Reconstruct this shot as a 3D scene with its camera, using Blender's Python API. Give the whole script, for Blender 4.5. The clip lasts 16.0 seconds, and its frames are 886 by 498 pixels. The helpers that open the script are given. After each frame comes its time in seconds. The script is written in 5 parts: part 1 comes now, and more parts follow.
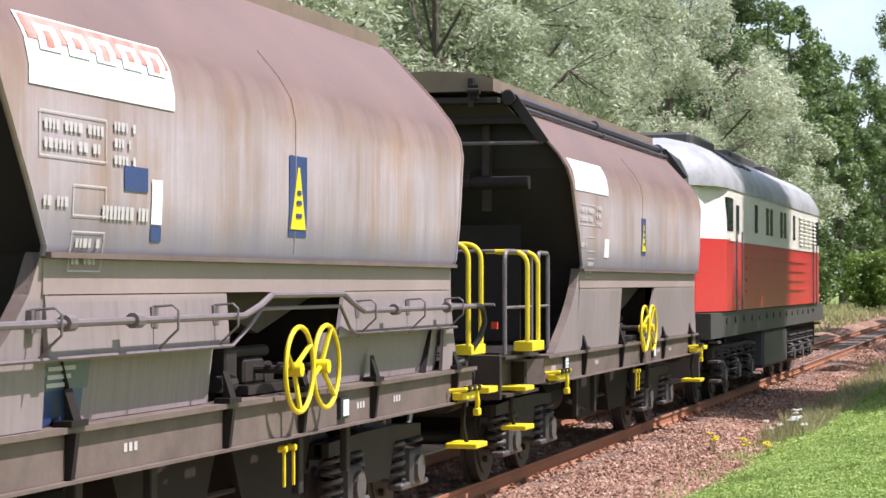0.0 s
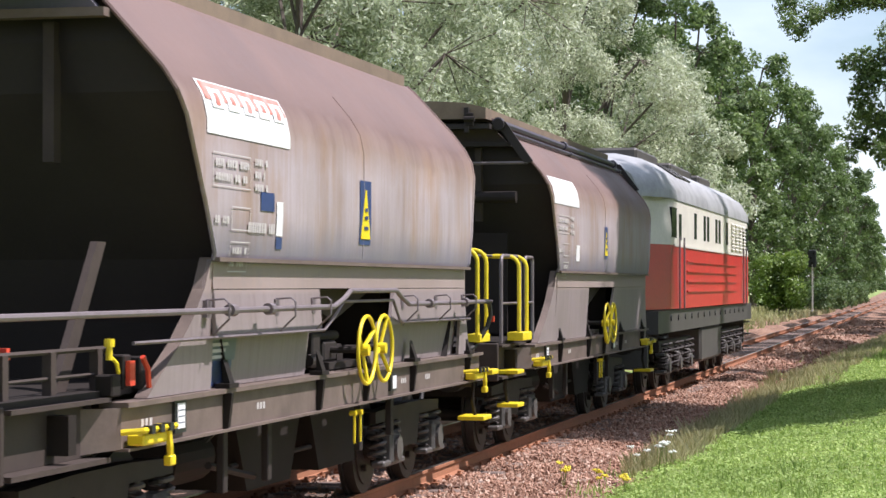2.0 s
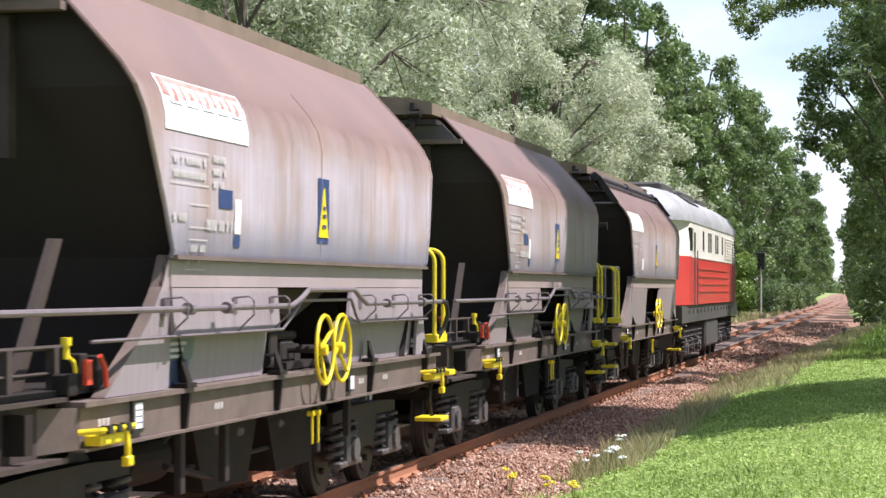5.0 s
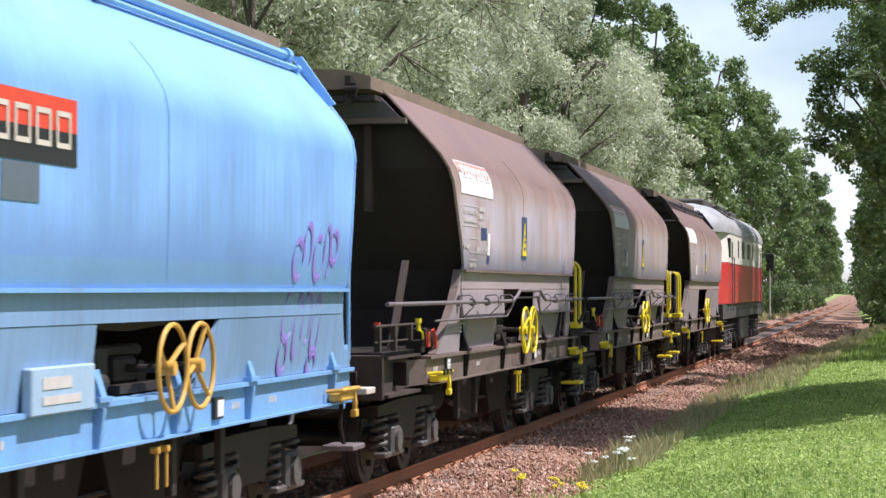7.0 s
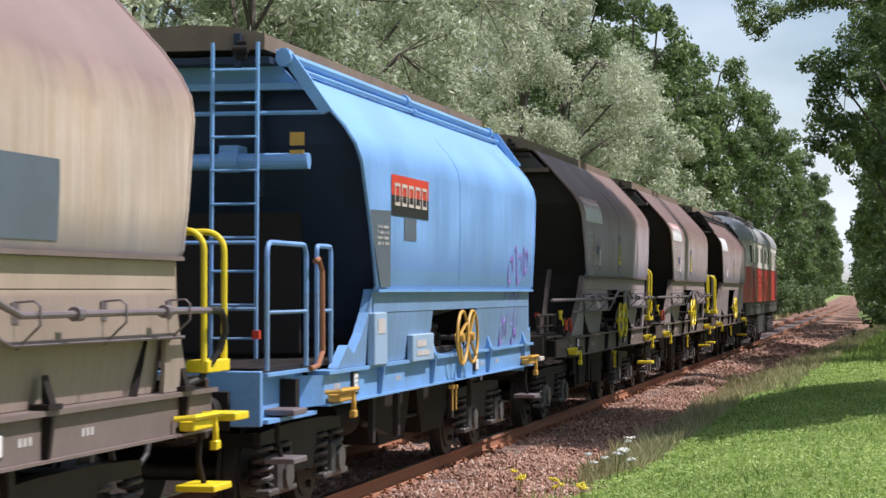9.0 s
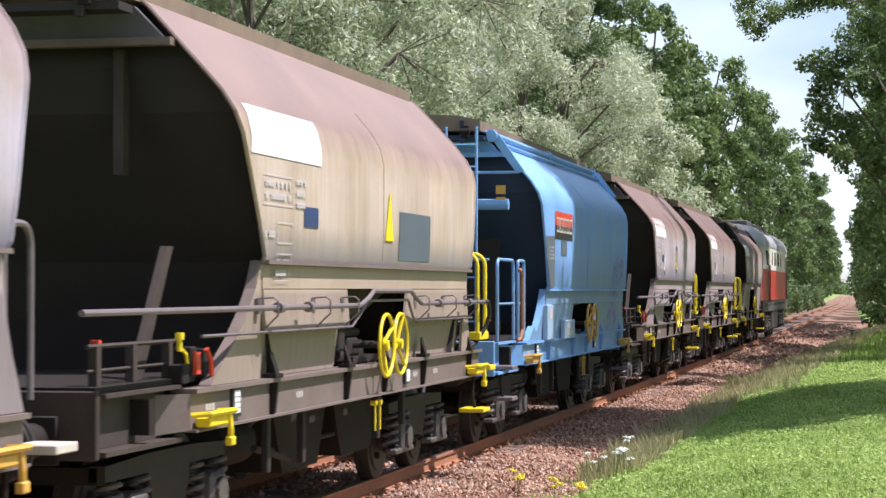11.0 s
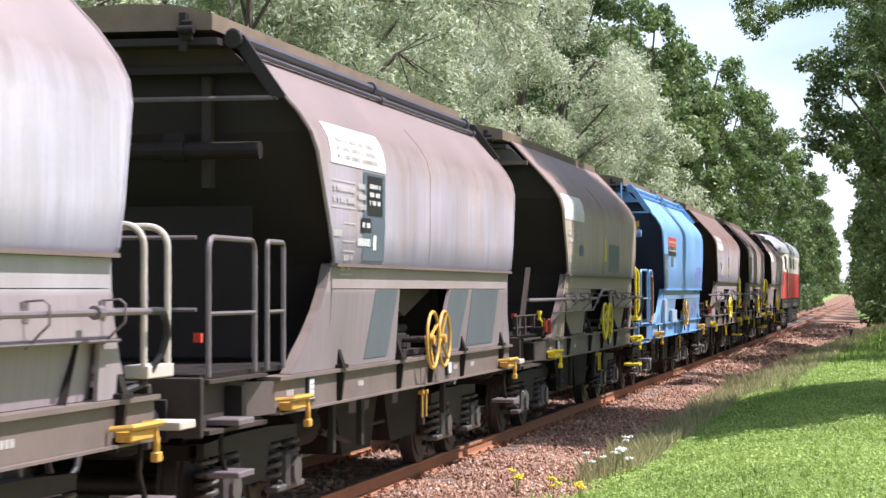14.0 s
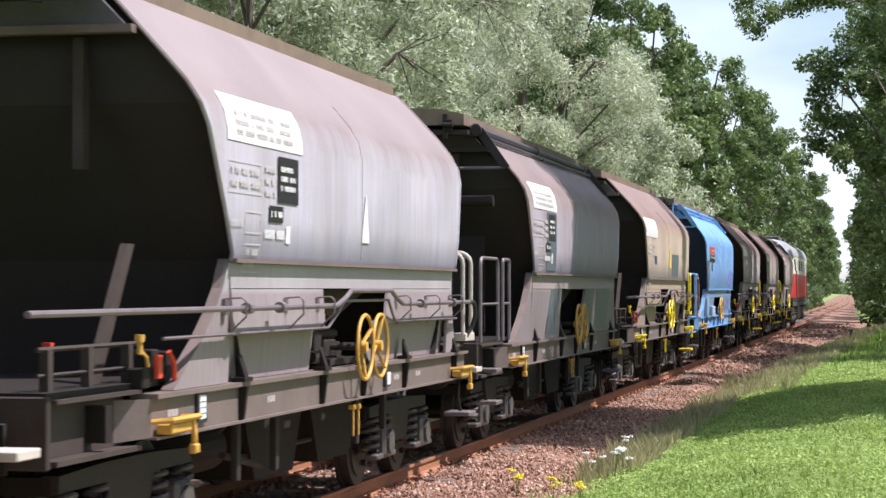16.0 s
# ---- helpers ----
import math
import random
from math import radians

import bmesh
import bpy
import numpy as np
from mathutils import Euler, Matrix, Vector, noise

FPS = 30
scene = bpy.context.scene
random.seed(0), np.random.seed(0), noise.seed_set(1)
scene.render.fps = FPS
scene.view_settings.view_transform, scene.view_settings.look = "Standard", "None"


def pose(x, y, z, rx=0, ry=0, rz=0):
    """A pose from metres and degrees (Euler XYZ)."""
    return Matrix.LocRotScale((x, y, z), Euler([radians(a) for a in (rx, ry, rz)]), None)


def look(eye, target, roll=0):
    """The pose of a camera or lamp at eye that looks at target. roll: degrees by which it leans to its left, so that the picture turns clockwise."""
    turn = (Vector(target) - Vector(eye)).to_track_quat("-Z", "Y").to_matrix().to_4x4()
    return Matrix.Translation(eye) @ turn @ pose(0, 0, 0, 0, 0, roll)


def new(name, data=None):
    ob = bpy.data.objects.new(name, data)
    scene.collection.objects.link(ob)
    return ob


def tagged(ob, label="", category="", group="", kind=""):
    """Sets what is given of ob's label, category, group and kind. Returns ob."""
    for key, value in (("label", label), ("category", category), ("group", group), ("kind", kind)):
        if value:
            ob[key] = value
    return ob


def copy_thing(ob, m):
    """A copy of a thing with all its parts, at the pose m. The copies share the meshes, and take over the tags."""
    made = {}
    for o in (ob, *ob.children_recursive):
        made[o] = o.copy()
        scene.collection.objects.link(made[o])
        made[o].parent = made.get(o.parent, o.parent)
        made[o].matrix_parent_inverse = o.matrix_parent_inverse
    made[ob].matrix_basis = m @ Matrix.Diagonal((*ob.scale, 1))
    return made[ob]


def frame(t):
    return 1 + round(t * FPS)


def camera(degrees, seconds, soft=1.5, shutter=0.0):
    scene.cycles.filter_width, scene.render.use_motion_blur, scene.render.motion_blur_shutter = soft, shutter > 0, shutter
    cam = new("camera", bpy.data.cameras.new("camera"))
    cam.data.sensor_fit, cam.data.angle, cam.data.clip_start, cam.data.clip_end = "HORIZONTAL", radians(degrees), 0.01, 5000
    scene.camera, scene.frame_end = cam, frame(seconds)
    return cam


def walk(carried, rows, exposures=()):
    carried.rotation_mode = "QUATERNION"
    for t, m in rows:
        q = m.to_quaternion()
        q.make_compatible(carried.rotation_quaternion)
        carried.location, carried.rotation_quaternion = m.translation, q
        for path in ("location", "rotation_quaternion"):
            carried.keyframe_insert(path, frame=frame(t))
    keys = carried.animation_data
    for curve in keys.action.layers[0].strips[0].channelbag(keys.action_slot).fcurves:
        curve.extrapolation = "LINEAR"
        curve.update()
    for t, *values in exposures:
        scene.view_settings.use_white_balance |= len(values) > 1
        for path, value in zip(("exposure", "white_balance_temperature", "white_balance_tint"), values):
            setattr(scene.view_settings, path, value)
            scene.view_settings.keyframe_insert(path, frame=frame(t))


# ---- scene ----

# ---------------------------------------------------------------- camera
cam = camera(22.75, 16.0, 1.5, 0.3)


def eye(x, y, z, yaw, pitch, roll=0.03):
    return pose(x, y, z, 90 + pitch, roll, yaw)


walk(cam, [
    (0.0, eye(6.45, -6.2, 2.1, 15.05, 0.88)),
    (0.5, eye(6.36, -4.85, 2.1, 13.75, 0.88)),
    (1.0, eye(6.34, -3.4, 2.09, 12.95, 0.89)),
    (1.5, eye(6.40, -2.1, 2.08, 12.72, 0.92)),
    (2.0, eye(6.48, -0.9, 2.06, 12.93, 0.96)),
    (2.5, eye(6.354, 0, 2.028, 13.05, 1.124)),
    (3.0, eye(6.354, 0, 2.028, 11.683, 1.073)),
    (3.5, eye(6.354, 0, 2.028, 11.426, 1.029)),
    (4.0, eye(6.354, 0, 2.028, 11.44, 1.021)),
    (6.5, eye(6.354, 0, 2.028, 11.83, 1.06)),
    (9.5, eye(6.354, 0, 2.028, 11.83, 1.08)),
    (12.0, eye(6.354, 0, 2.028, 11.78, 1.06)),
    (16.0, eye(6.354, 0, 2.028, 11.77, 1.06)),
], exposures=[(0.0, 0.84, 6300, 14), (0.5, 0.94, 6300, 14), (1.0, 0.88, 6300, 14), (1.5, 0.80, 6300, 14), (2.0, 0.74, 6300, 14), (3.0, 0.83, 6300, 14), (4.0, 0.94, 6300, 14), (6.5, 0.90, 6300, 14), (7.0, 0.70, 6300, 14), (7.5, 0.48, 6300, 14), (8.0, 0.30, 6300, 14), (8.5, 0.34, 6300, 14), (9.0, 0.39, 6300, 14), (9.7, 0.48, 6300, 14), (12.0, 0.97, 6300, 14), (13.0, 0.89, 6300, 14), (14.5, 1.01, 6300, 14), (16.0, 0.79, 6300, 14)])

# ---------------------------------------------------------------- light
SUN_EL, SUN_AZ = 60.0, 76.0      # azimuth clockwise from +y
world = bpy.data.worlds.new("sky")
scene.world = world
world.use_nodes = True
wn, wl = world.node_tree.nodes, world.node_tree.links
sky = wn.new("ShaderNodeTexSky")
sky.sky_type, sky.sun_disc = "NISHITA", False
sky.sun_elevation, sky.sun_rotation = radians(SUN_EL), radians(SUN_AZ)
sky.air_density, sky.dust_density = 1.0, 0.7
wco = wn.new("ShaderNodeTexCoord")
wmap = wn.new("ShaderNodeMapping")
wmap.inputs["Scale"].default_value = (1, 1, 2.5)
wcl = wn.new("ShaderNodeTexNoise")
wcl.inputs["Scale"].default_value, wcl.inputs["Detail"].default_value = 5.0, 7
wra = wn.new("ShaderNodeValToRGB")
wra.color_ramp.elements[0].position, wra.color_ramp.elements[1].position = 0.36, 0.80
wmx = wn.new("ShaderNodeMix")
wmx.data_type = "RGBA"
wmx.inputs[7].default_value = (9.2, 10.0, 11.2, 1)
wl.new(wco.outputs["Generated"], wmap.inputs["Vector"])
wl.new(wmap.outputs["Vector"], wcl.inputs["Vector"])
wl.new(wcl.outputs["Fac"], wra.inputs["Fac"])
wl.new(wra.outputs["Color"], wmx.inputs[0])
wl.new(sky.outputs["Color"], wmx.inputs[6])
wl.new(wmx.outputs[2], wn["Background"].inputs["Color"])
wn["Background"].inputs["Strength"].default_value = 0.085

sun_data = bpy.data.lights.new("sun", "SUN")
sun_data.energy, sun_data.angle, sun_data.color = 5.0, radians(0.53), (1.0, 0.94, 0.95)
sun = new("sun", sun_data)
SUN = Vector((math.cos(radians(SUN_EL)) * math.sin(radians(SUN_AZ)), math.cos(radians(SUN_EL)) * math.cos(radians(SUN_AZ)), math.sin(radians(SUN_EL))))
sun.matrix_world = look(SUN * 80, (0, 0, 0))


# ---------------------------------------------------------------- materials
def nodes_of(name):
    m = bpy.data.materials.new(name)
    m.use_nodes = True
    nt = m.node_tree
    return m, nt, nt.nodes["Principled BSDF"]


def add(nt, kind, **inputs):
    n = nt.nodes.new("ShaderNode" + kind)
    for k, v in inputs.items():
        n.inputs[k].default_value = v
    return n


def ramp(nt, fac, stops):
    r = nt.nodes.new("ShaderNodeValToRGB")
    e = r.color_ramp.elements
    while len(e) < len(stops):
        e.new(0.5)
    for s, (p, c) in zip(e, stops):
        s.position, s.color = p, (*c, 1) if len(c) == 3 else c
    nt.links.new(fac, r.inputs["Fac"])
    return r.outputs["Color"]


def blend(nt, fac, a, b, mode="MIX"):
    m = nt.nodes.new("ShaderNodeMix")
    m.data_type, m.blend_type = "RGBA", mode
    for sock, v in ((m.inputs[0], fac), (m.inputs[6], a), (m.inputs[7], b)):
        if hasattr(v, "is_linked"):
            nt.links.new(v, sock)
        else:
            sock.default_value = (*v, 1) if isinstance(v, tuple) and len(v) == 3 else v
    return m.outputs[2]


def coords(nt, scale=(1, 1, 1), world_space=False):
    mp = nt.nodes.new("ShaderNodeMapping")
    mp.inputs["Scale"].default_value = scale
    if world_space:
        nt.links.new(nt.nodes.new("ShaderNodeNewGeometry").outputs["Position"], mp.inputs["Vector"])
    else:
        nt.links.new(nt.nodes.new("ShaderNodeTexCoord").outputs["Object"], mp.inputs["Vector"])
    return mp.outputs["Vector"]


def noise_fac(nt, vec, scale, detail=5, rough=0.6):
    n = add(nt, "TexNoise", Scale=scale, Detail=detail, Roughness=rough)
    nt.links.new(vec, n.inputs["Vector"])
    return n.outputs["Fac"]


def bump(nt, bsdf, fac, strength, distance):
    b = add(nt, "Bump", Strength=strength, Distance=distance)
    nt.links.new(fac, b.inputs["Height"])
    nt.links.new(b.outputs["Normal"], bsdf.inputs["Normal"])


def plain(name, base, dirt=None, rough=0.6, metal=0.0, scale=3.0, amount=0.5, fine=0.15):
    """Paint or metal with dirt patches at one scale and grain at another."""
    m, nt, b = nodes_of(name)
    dirt = dirt or tuple(c * 0.55 for c in base)
    v = coords(nt)
    big = noise_fac(nt, v, scale, 6, 0.65)
    small = noise_fac(nt, v, scale * 14, 3)
    f = ramp(nt, big, [(0.42, (0, 0, 0)), (0.75, (amount, amount, amount))])
    col = blend(nt, f, base, dirt)
    col = blend(nt, fine, col, ramp(nt, small, [(0.3, (0.2, 0.2, 0.2)), (0.7, (1, 1, 1))]), "MULTIPLY")
    nt.links.new(col, b.inputs["Base Color"])
    b.inputs["Roughness"].default_value, b.inputs["Metallic"].default_value = rough, metal
    bump(nt, b, small, 0.15, 0.004)
    return m


def wagon_paint(name, top, side, low, rust, amount, gloss=0.5):
    """Weathered wagon paint: dusty roof slopes, sides washed in vertical streaks, grimy low parts with shade painted
    in.
    """
    m, nt, b = nodes_of(name)
    tc = nt.nodes.new("ShaderNodeTexCoord").outputs["Object"]
    sep = nt.nodes.new("ShaderNodeSeparateXYZ")
    nt.links.new(tc, sep.inputs[0])
    streak = noise_fac(nt, coords(nt, (0.4, 1.5, 0.13)), 2.6, 5, 0.62)
    fine = noise_fac(nt, coords(nt, (0.4, 4.6, 0.2)), 4.0, 4, 0.6)
    cloud = noise_fac(nt, coords(nt, (1, 1, 1)), 0.9, 5, 0.6)
    grain = noise_fac(nt, coords(nt, (1, 1, 1)), 22, 4, 0.6)

    def math_node(op, a, bb, clamp=False):
        n = nt.nodes.new("ShaderNodeMath")
        n.operation, n.use_clamp = op, clamp
        for s, val in zip(n.inputs, (a, bb)):
            if hasattr(val, "is_linked"):
                nt.links.new(val, s)
            else:
                s.default_value = val
        return n.outputs[0]
    patch = noise_fac(nt, coords(nt, (0.5, 1.0, 0.45)), 1.7, 5, 0.6)
    # height with a slightly ragged edge
    zz = math_node("ADD", sep.outputs["Z"], math_node("MULTIPLY", math_node("SUBTRACT", streak, 0.5), 0.35))
    t_top = math_node("MULTIPLY", math_node("SUBTRACT", zz, 3.20), 3.6, True)
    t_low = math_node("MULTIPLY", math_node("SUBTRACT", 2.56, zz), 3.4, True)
    # chalky runs, rust in broad patches, thin dark runs, a rusty band below the crease
    col = blend(nt, math_node("MULTIPLY", ramp(nt, fine, [(0.44, (0, 0, 0)), (0.62, (1, 1, 1))]), 0.6), side, tuple(min(1, c * k) for c, k in zip(side, (1.2, 1.24, 1.32))))
    rf = math_node("MULTIPLY", ramp(nt, patch, [(0.46, (0, 0, 0)), (0.66, (1, 1, 1))]), amount * 0.75)
    rf = math_node("MULTIPLY", rf, ramp(nt, fine, [(0.35, (1, 1, 1)), (0.7, (0.35, 0.35, 0.35))]))
    col = blend(nt, rf, col, rust)
    fd = math_node("MULTIPLY", ramp(nt, streak, [(0.34, (1, 1, 1)), (0.46, (0, 0, 0))]), 0.3 * amount)
    col = blend(nt, fd, col, tuple(c * 0.75 for c in rust))
    crease = math_node("MULTIPLY", math_node("SUBTRACT", zz, 2.98), 3.5, True)
    col = blend(nt, math_node("MULTIPLY", crease, 0.6 * amount), col, tuple(0.6 * a + 0.4 * c for a, c in zip(rust, top)))
    # blue-grey shade painted on the lower curve, dust on the belt, dull paint below
    curve_shade = blend(nt, math_node("MULTIPLY", rf, 0.25), tuple(c * k for c, k in zip(low, (0.98, 1.02, 1.22))), rust)
    col = blend(nt, t_low, col, curve_shade)
    dust = blend(nt, math_node("ADD", math_node("MULTIPLY", fine, 0.6), 0.35), low, tuple(0.5 * a + 0.6 * c for a, c in zip(rust, side)))
    t_belt = math_node("MULTIPLY", math_node("SUBTRACT", 2.235, sep.outputs["Z"]), 60.0, True)
    col = blend(nt, t_belt, col, dust)
    # grimy low panels, darkened further for the sun their slope would lose
    shaded_grime = blend(nt, math_node("MULTIPLY", ramp(nt, fine, [(0.45, (0, 0, 0)), (0.7, (1, 1, 1))]), 0.5), tuple(c * k for c, k in zip(low, (1.06, 0.99, 0.94))), tuple(c * k for c, k in zip(low, (0.76, 0.68, 0.62))))
    t_pan = math_node("MULTIPLY", math_node("SUBTRACT", 2.03, sep.outputs["Z"]), 25.0, True)
    col = blend(nt, t_pan, col, shaded_grime)
    col = blend(nt, t_top, col, top)
    col = blend(nt, 0.45, col, ramp(nt, cloud, [(0.3, (0.6, 0.58, 0.55)), (0.7, (1, 1, 1))]), "MULTIPLY")
    col = blend(nt, 0.12, col, ramp(nt, grain, [(0.3, (0.4, 0.4, 0.4)), (0.7, (1, 1, 1))]), "MULTIPLY")
    nt.links.new(col, b.inputs["Base Color"])
    rr = ramp(nt, cloud, [(0.3, (gloss, gloss, gloss)), (0.7, (gloss + 0.2,) * 3)])
    nt.links.new(rr, b.inputs["Roughness"])
    dent = noise_fac(nt, coords(nt, (1, 0.8, 0.6)), 1.1, 2, 0.4)
    bb = add(nt, "Bump", Strength=0.35, Distance=0.03)
    nt.links.new(dent, bb.inputs["Height"])
    b2 = add(nt, "Bump", Strength=0.12, Distance=0.003)
    nt.links.new(grain, b2.inputs["Height"])
    nt.links.new(bb.outputs["Normal"], b2.inputs["Normal"])
    nt.links.new(b2.outputs["Normal"], b.inputs["Normal"])
    return m


def leaf_mat(name, dark, light, back, gloss=0.45):
    m, nt, b = nodes_of(name)
    geo = nt.nodes.new("ShaderNodeNewGeometry")
    oi = nt.nodes.new("ShaderNodeObjectInfo")
    col = ramp(nt, geo.outputs["Random Per Island"], [(0.0, dark), (0.5, light), (1.0, back)])
    # broad noise paints the dark hollows between clumps into the leaf colour
    big = noise_fac(nt, coords(nt, (1, 1, 1), True), 0.35, 4)
    col = blend(nt, 0.55, col, ramp(nt, big, [(0.38, (0.48, 0.55, 0.42)), (0.62, (1, 1, 1))]), "MULTIPLY")
    tint = ramp(nt, oi.outputs["Random"], [(0.0, (0.8, 0.85, 0.75)), (1.0, (1.0, 1.0, 0.95))])
    col = blend(nt, 0.8, col, tint, "MULTIPLY")
    nt.links.new(col, b.inputs["Base Color"])
    b.inputs["Roughness"].default_value = gloss
    tr = nt.nodes.new("ShaderNodeBsdfTranslucent")
    nt.links.new(col, tr.inputs["Color"])
    mx = nt.nodes.new("ShaderNodeMixShader")
    mx.inputs[0].default_value = 0.38
    nt.links.new(b.outputs[0], mx.inputs[1])
    nt.links.new(tr.outputs[0], mx.inputs[2])
    nt.links.new(mx.outputs[0], nt.nodes["Material Output"].inputs["Surface"])
    return m


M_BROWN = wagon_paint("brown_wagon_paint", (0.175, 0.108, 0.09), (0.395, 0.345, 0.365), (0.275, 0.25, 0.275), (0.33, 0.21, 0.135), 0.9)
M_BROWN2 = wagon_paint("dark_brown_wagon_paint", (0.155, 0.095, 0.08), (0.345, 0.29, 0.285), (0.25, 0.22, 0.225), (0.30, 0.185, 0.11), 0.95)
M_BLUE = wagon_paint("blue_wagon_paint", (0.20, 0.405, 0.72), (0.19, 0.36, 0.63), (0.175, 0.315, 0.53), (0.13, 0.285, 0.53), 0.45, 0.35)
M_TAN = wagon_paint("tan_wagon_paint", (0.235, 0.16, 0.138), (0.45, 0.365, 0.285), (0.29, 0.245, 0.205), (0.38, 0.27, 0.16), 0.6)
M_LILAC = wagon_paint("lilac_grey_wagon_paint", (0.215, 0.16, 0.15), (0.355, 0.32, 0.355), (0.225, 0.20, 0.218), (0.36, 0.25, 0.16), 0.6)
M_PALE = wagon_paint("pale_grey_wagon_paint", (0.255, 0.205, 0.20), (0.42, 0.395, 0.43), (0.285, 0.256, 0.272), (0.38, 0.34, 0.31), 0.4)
M_SILL = plain("dusty_frame_paint", (0.148, 0.108, 0.088), (0.068, 0.048, 0.038), 0.65, 0, 2.2, 0.8)
# blue-grey puts the sky's reflection on the shaded hood into its paint
M_HOOD = plain("skylit_grey_end_hood", (0.10, 0.095, 0.112), (0.06, 0.052, 0.055), 0.55, 0, 2.5, 0.6)
M_SILL_BLUE = plain("blue_frame_paint", (0.16, 0.34, 0.62), (0.14, 0.22, 0.32), 0.5, 0, 2.0, 0.6)
M_BOARD = plain("pale_blue_board", (0.30, 0.42, 0.55), (0.24, 0.32, 0.42), 0.5, 0, 3)
M_SILL_GREY = plain("grey_frame_paint", (0.165, 0.125, 0.108), (0.105, 0.08, 0.068), 0.6, 0, 2.0, 0.7)
# dirty frame paint, taken darker for the shade at the wagon ends
M_ENDBAR = plain("dirty_shaded_end_frame_paint", (0.055, 0.040, 0.033), (0.026, 0.019, 0.016), 0.7, 0, 3, 0.7)
# dusty and greasy steel, blackened further to stand for deep underframe shade
M_DARK = plain("shade_dark_brake_dust_steel", (0.020, 0.0145, 0.012), (0.010, 0.0075, 0.006), 0.75, 0.2, 4)
M_BOGIE = plain("shade_dark_greasy_steel", (0.034, 0.027, 0.024), (0.011, 0.0085, 0.0075), 0.65, 0.1, 5)
# end walls face away from the sun; their shade is painted in
M_END = plain("shade_dark_end_paint", (0.027, 0.021, 0.0195), (0.015, 0.0115, 0.0105), 0.7, 0, 1.6)
M_END_BLUE = plain("shade_dark_blue_end_paint", (0.021, 0.034, 0.066), (0.013, 0.021, 0.037), 0.6, 0, 1.6)
M_AXLE = plain("worn_axle_box_steel", (0.105, 0.095, 0.088), (0.03, 0.025, 0.022), 0.5, 0.2, 7, 0.7)
for dull in (M_DARK, M_BOGIE, M_END, M_END_BLUE, M_ENDBAR):
    dull.node_tree.nodes["Principled BSDF"].inputs["Specular IOR Level"].default_value = 0.32
M_ROOF = plain("rusty_hatch_cover", (0.20, 0.145, 0.10), (0.11, 0.08, 0.06), 0.75, 0, 2.5, 0.7)
M_YELLOW = plain("yellow_paint", (0.80, 0.62, 0.015), (0.5, 0.36, 0.03), 0.4, 0, 6, 0.4)
M_OCHRE = plain("faded_orange_yellow_paint", (0.60, 0.34, 0.06), (0.35, 0.2, 0.06), 0.5, 0, 6, 0.5)
M_PIPE = plain("grey_pipe_paint", (0.18, 0.15, 0.155), (0.09, 0.07, 0.065), 0.5, 0.2, 5)
M_ROOFPIPE = plain("violet_grey_roof_pipe", (0.085, 0.075, 0.10), (0.05, 0.042, 0.05), 0.5, 0.1, 4)
M_CREAM = plain("cream_handrail_paint", (0.55, 0.49, 0.42), (0.35, 0.3, 0.25), 0.5, 0, 5)
M_WHITE = plain("white_lettering_paint", (0.74, 0.73, 0.72), (0.5, 0.48, 0.46), 0.5, 0, 4, 0.4)
M_FAINT = plain("faded_white_marking", (0.50, 0.47, 0.45), (0.38, 0.34, 0.30), 0.6, 0, 6, 0.6)
M_NAVY = plain("navy_blue_panel", (0.035, 0.06, 0.16), (0.03, 0.045, 0.1), 0.4, 0, 3)
M_SLATE = plain("slate_repaint_patch", (0.10, 0.125, 0.15), (0.075, 0.09, 0.10), 0.45, 0, 2)
M_PATCH = plain("blue_grey_repaint_patch", (0.105, 0.122, 0.138), (0.085, 0.095, 0.10), 0.5, 0, 2)
M_RED = plain("red_panel", (0.62, 0.06, 0.03), (0.45, 0.05, 0.03), 0.45, 0, 4)
M_OLDRED = plain("faded_red_strip", (0.50, 0.17, 0.13), (0.62, 0.42, 0.38), 0.55, 0, 5, 0.8)
M_BLACK = plain("black_panel", (0.02, 0.02, 0.022), None, 0.45, 0, 4)
M_PURPLE = plain("purple_spray_paint", (0.22, 0.15, 0.45), (0.2, 0.2, 0.5), 0.5, 0, 6)
M_LRED = plain("locomotive_red_paint", (0.56, 0.03, 0.03), (0.36, 0.03, 0.03), 0.32, 0, 1.2, 0.5)
M_LCREAM = plain("locomotive_cream_paint", (0.76, 0.72, 0.63), (0.55, 0.51, 0.42), 0.35, 0, 1.4, 0.5)
M_LROOF = plain("locomotive_silver_roof", (0.42, 0.42, 0.42), (0.16, 0.16, 0.155), 0.45, 0.3, 1.4, 0.8)
M_LGREY = plain("locomotive_grey_frame", (0.075, 0.068, 0.062), (0.035, 0.03, 0.027), 0.55, 0.1, 2)
M_RUBBER = plain("black_rubber", (0.014, 0.012, 0.012), None, 0.6, 0, 6)
M_RAIL = plain("rusty_rail_side", (0.32, 0.135, 0.065), (0.19, 0.08, 0.045), 0.8, 0.1, 8)
M_RAILTOP = plain("polished_rail_head", (0.36, 0.33, 0.31), (0.25, 0.2, 0.17), 0.28, 0.9, 6)
M_SLEEPER = plain("weathered_sleeper_wood", (0.15, 0.105, 0.085), (0.09, 0.065, 0.05), 0.85, 0, 5)
# worn tread steel, its colour lowered to stand for shade between the bogies
M_TYRE = plain("worn_shaded_wheel_tread", (0.05, 0.04, 0.035), (0.02, 0.016, 0.014), 0.55, 0.3, 6)
M_BARK = plain("grey_brown_bark", (0.12, 0.095, 0.075), (0.06, 0.05, 0.04), 0.9, 0, 6)
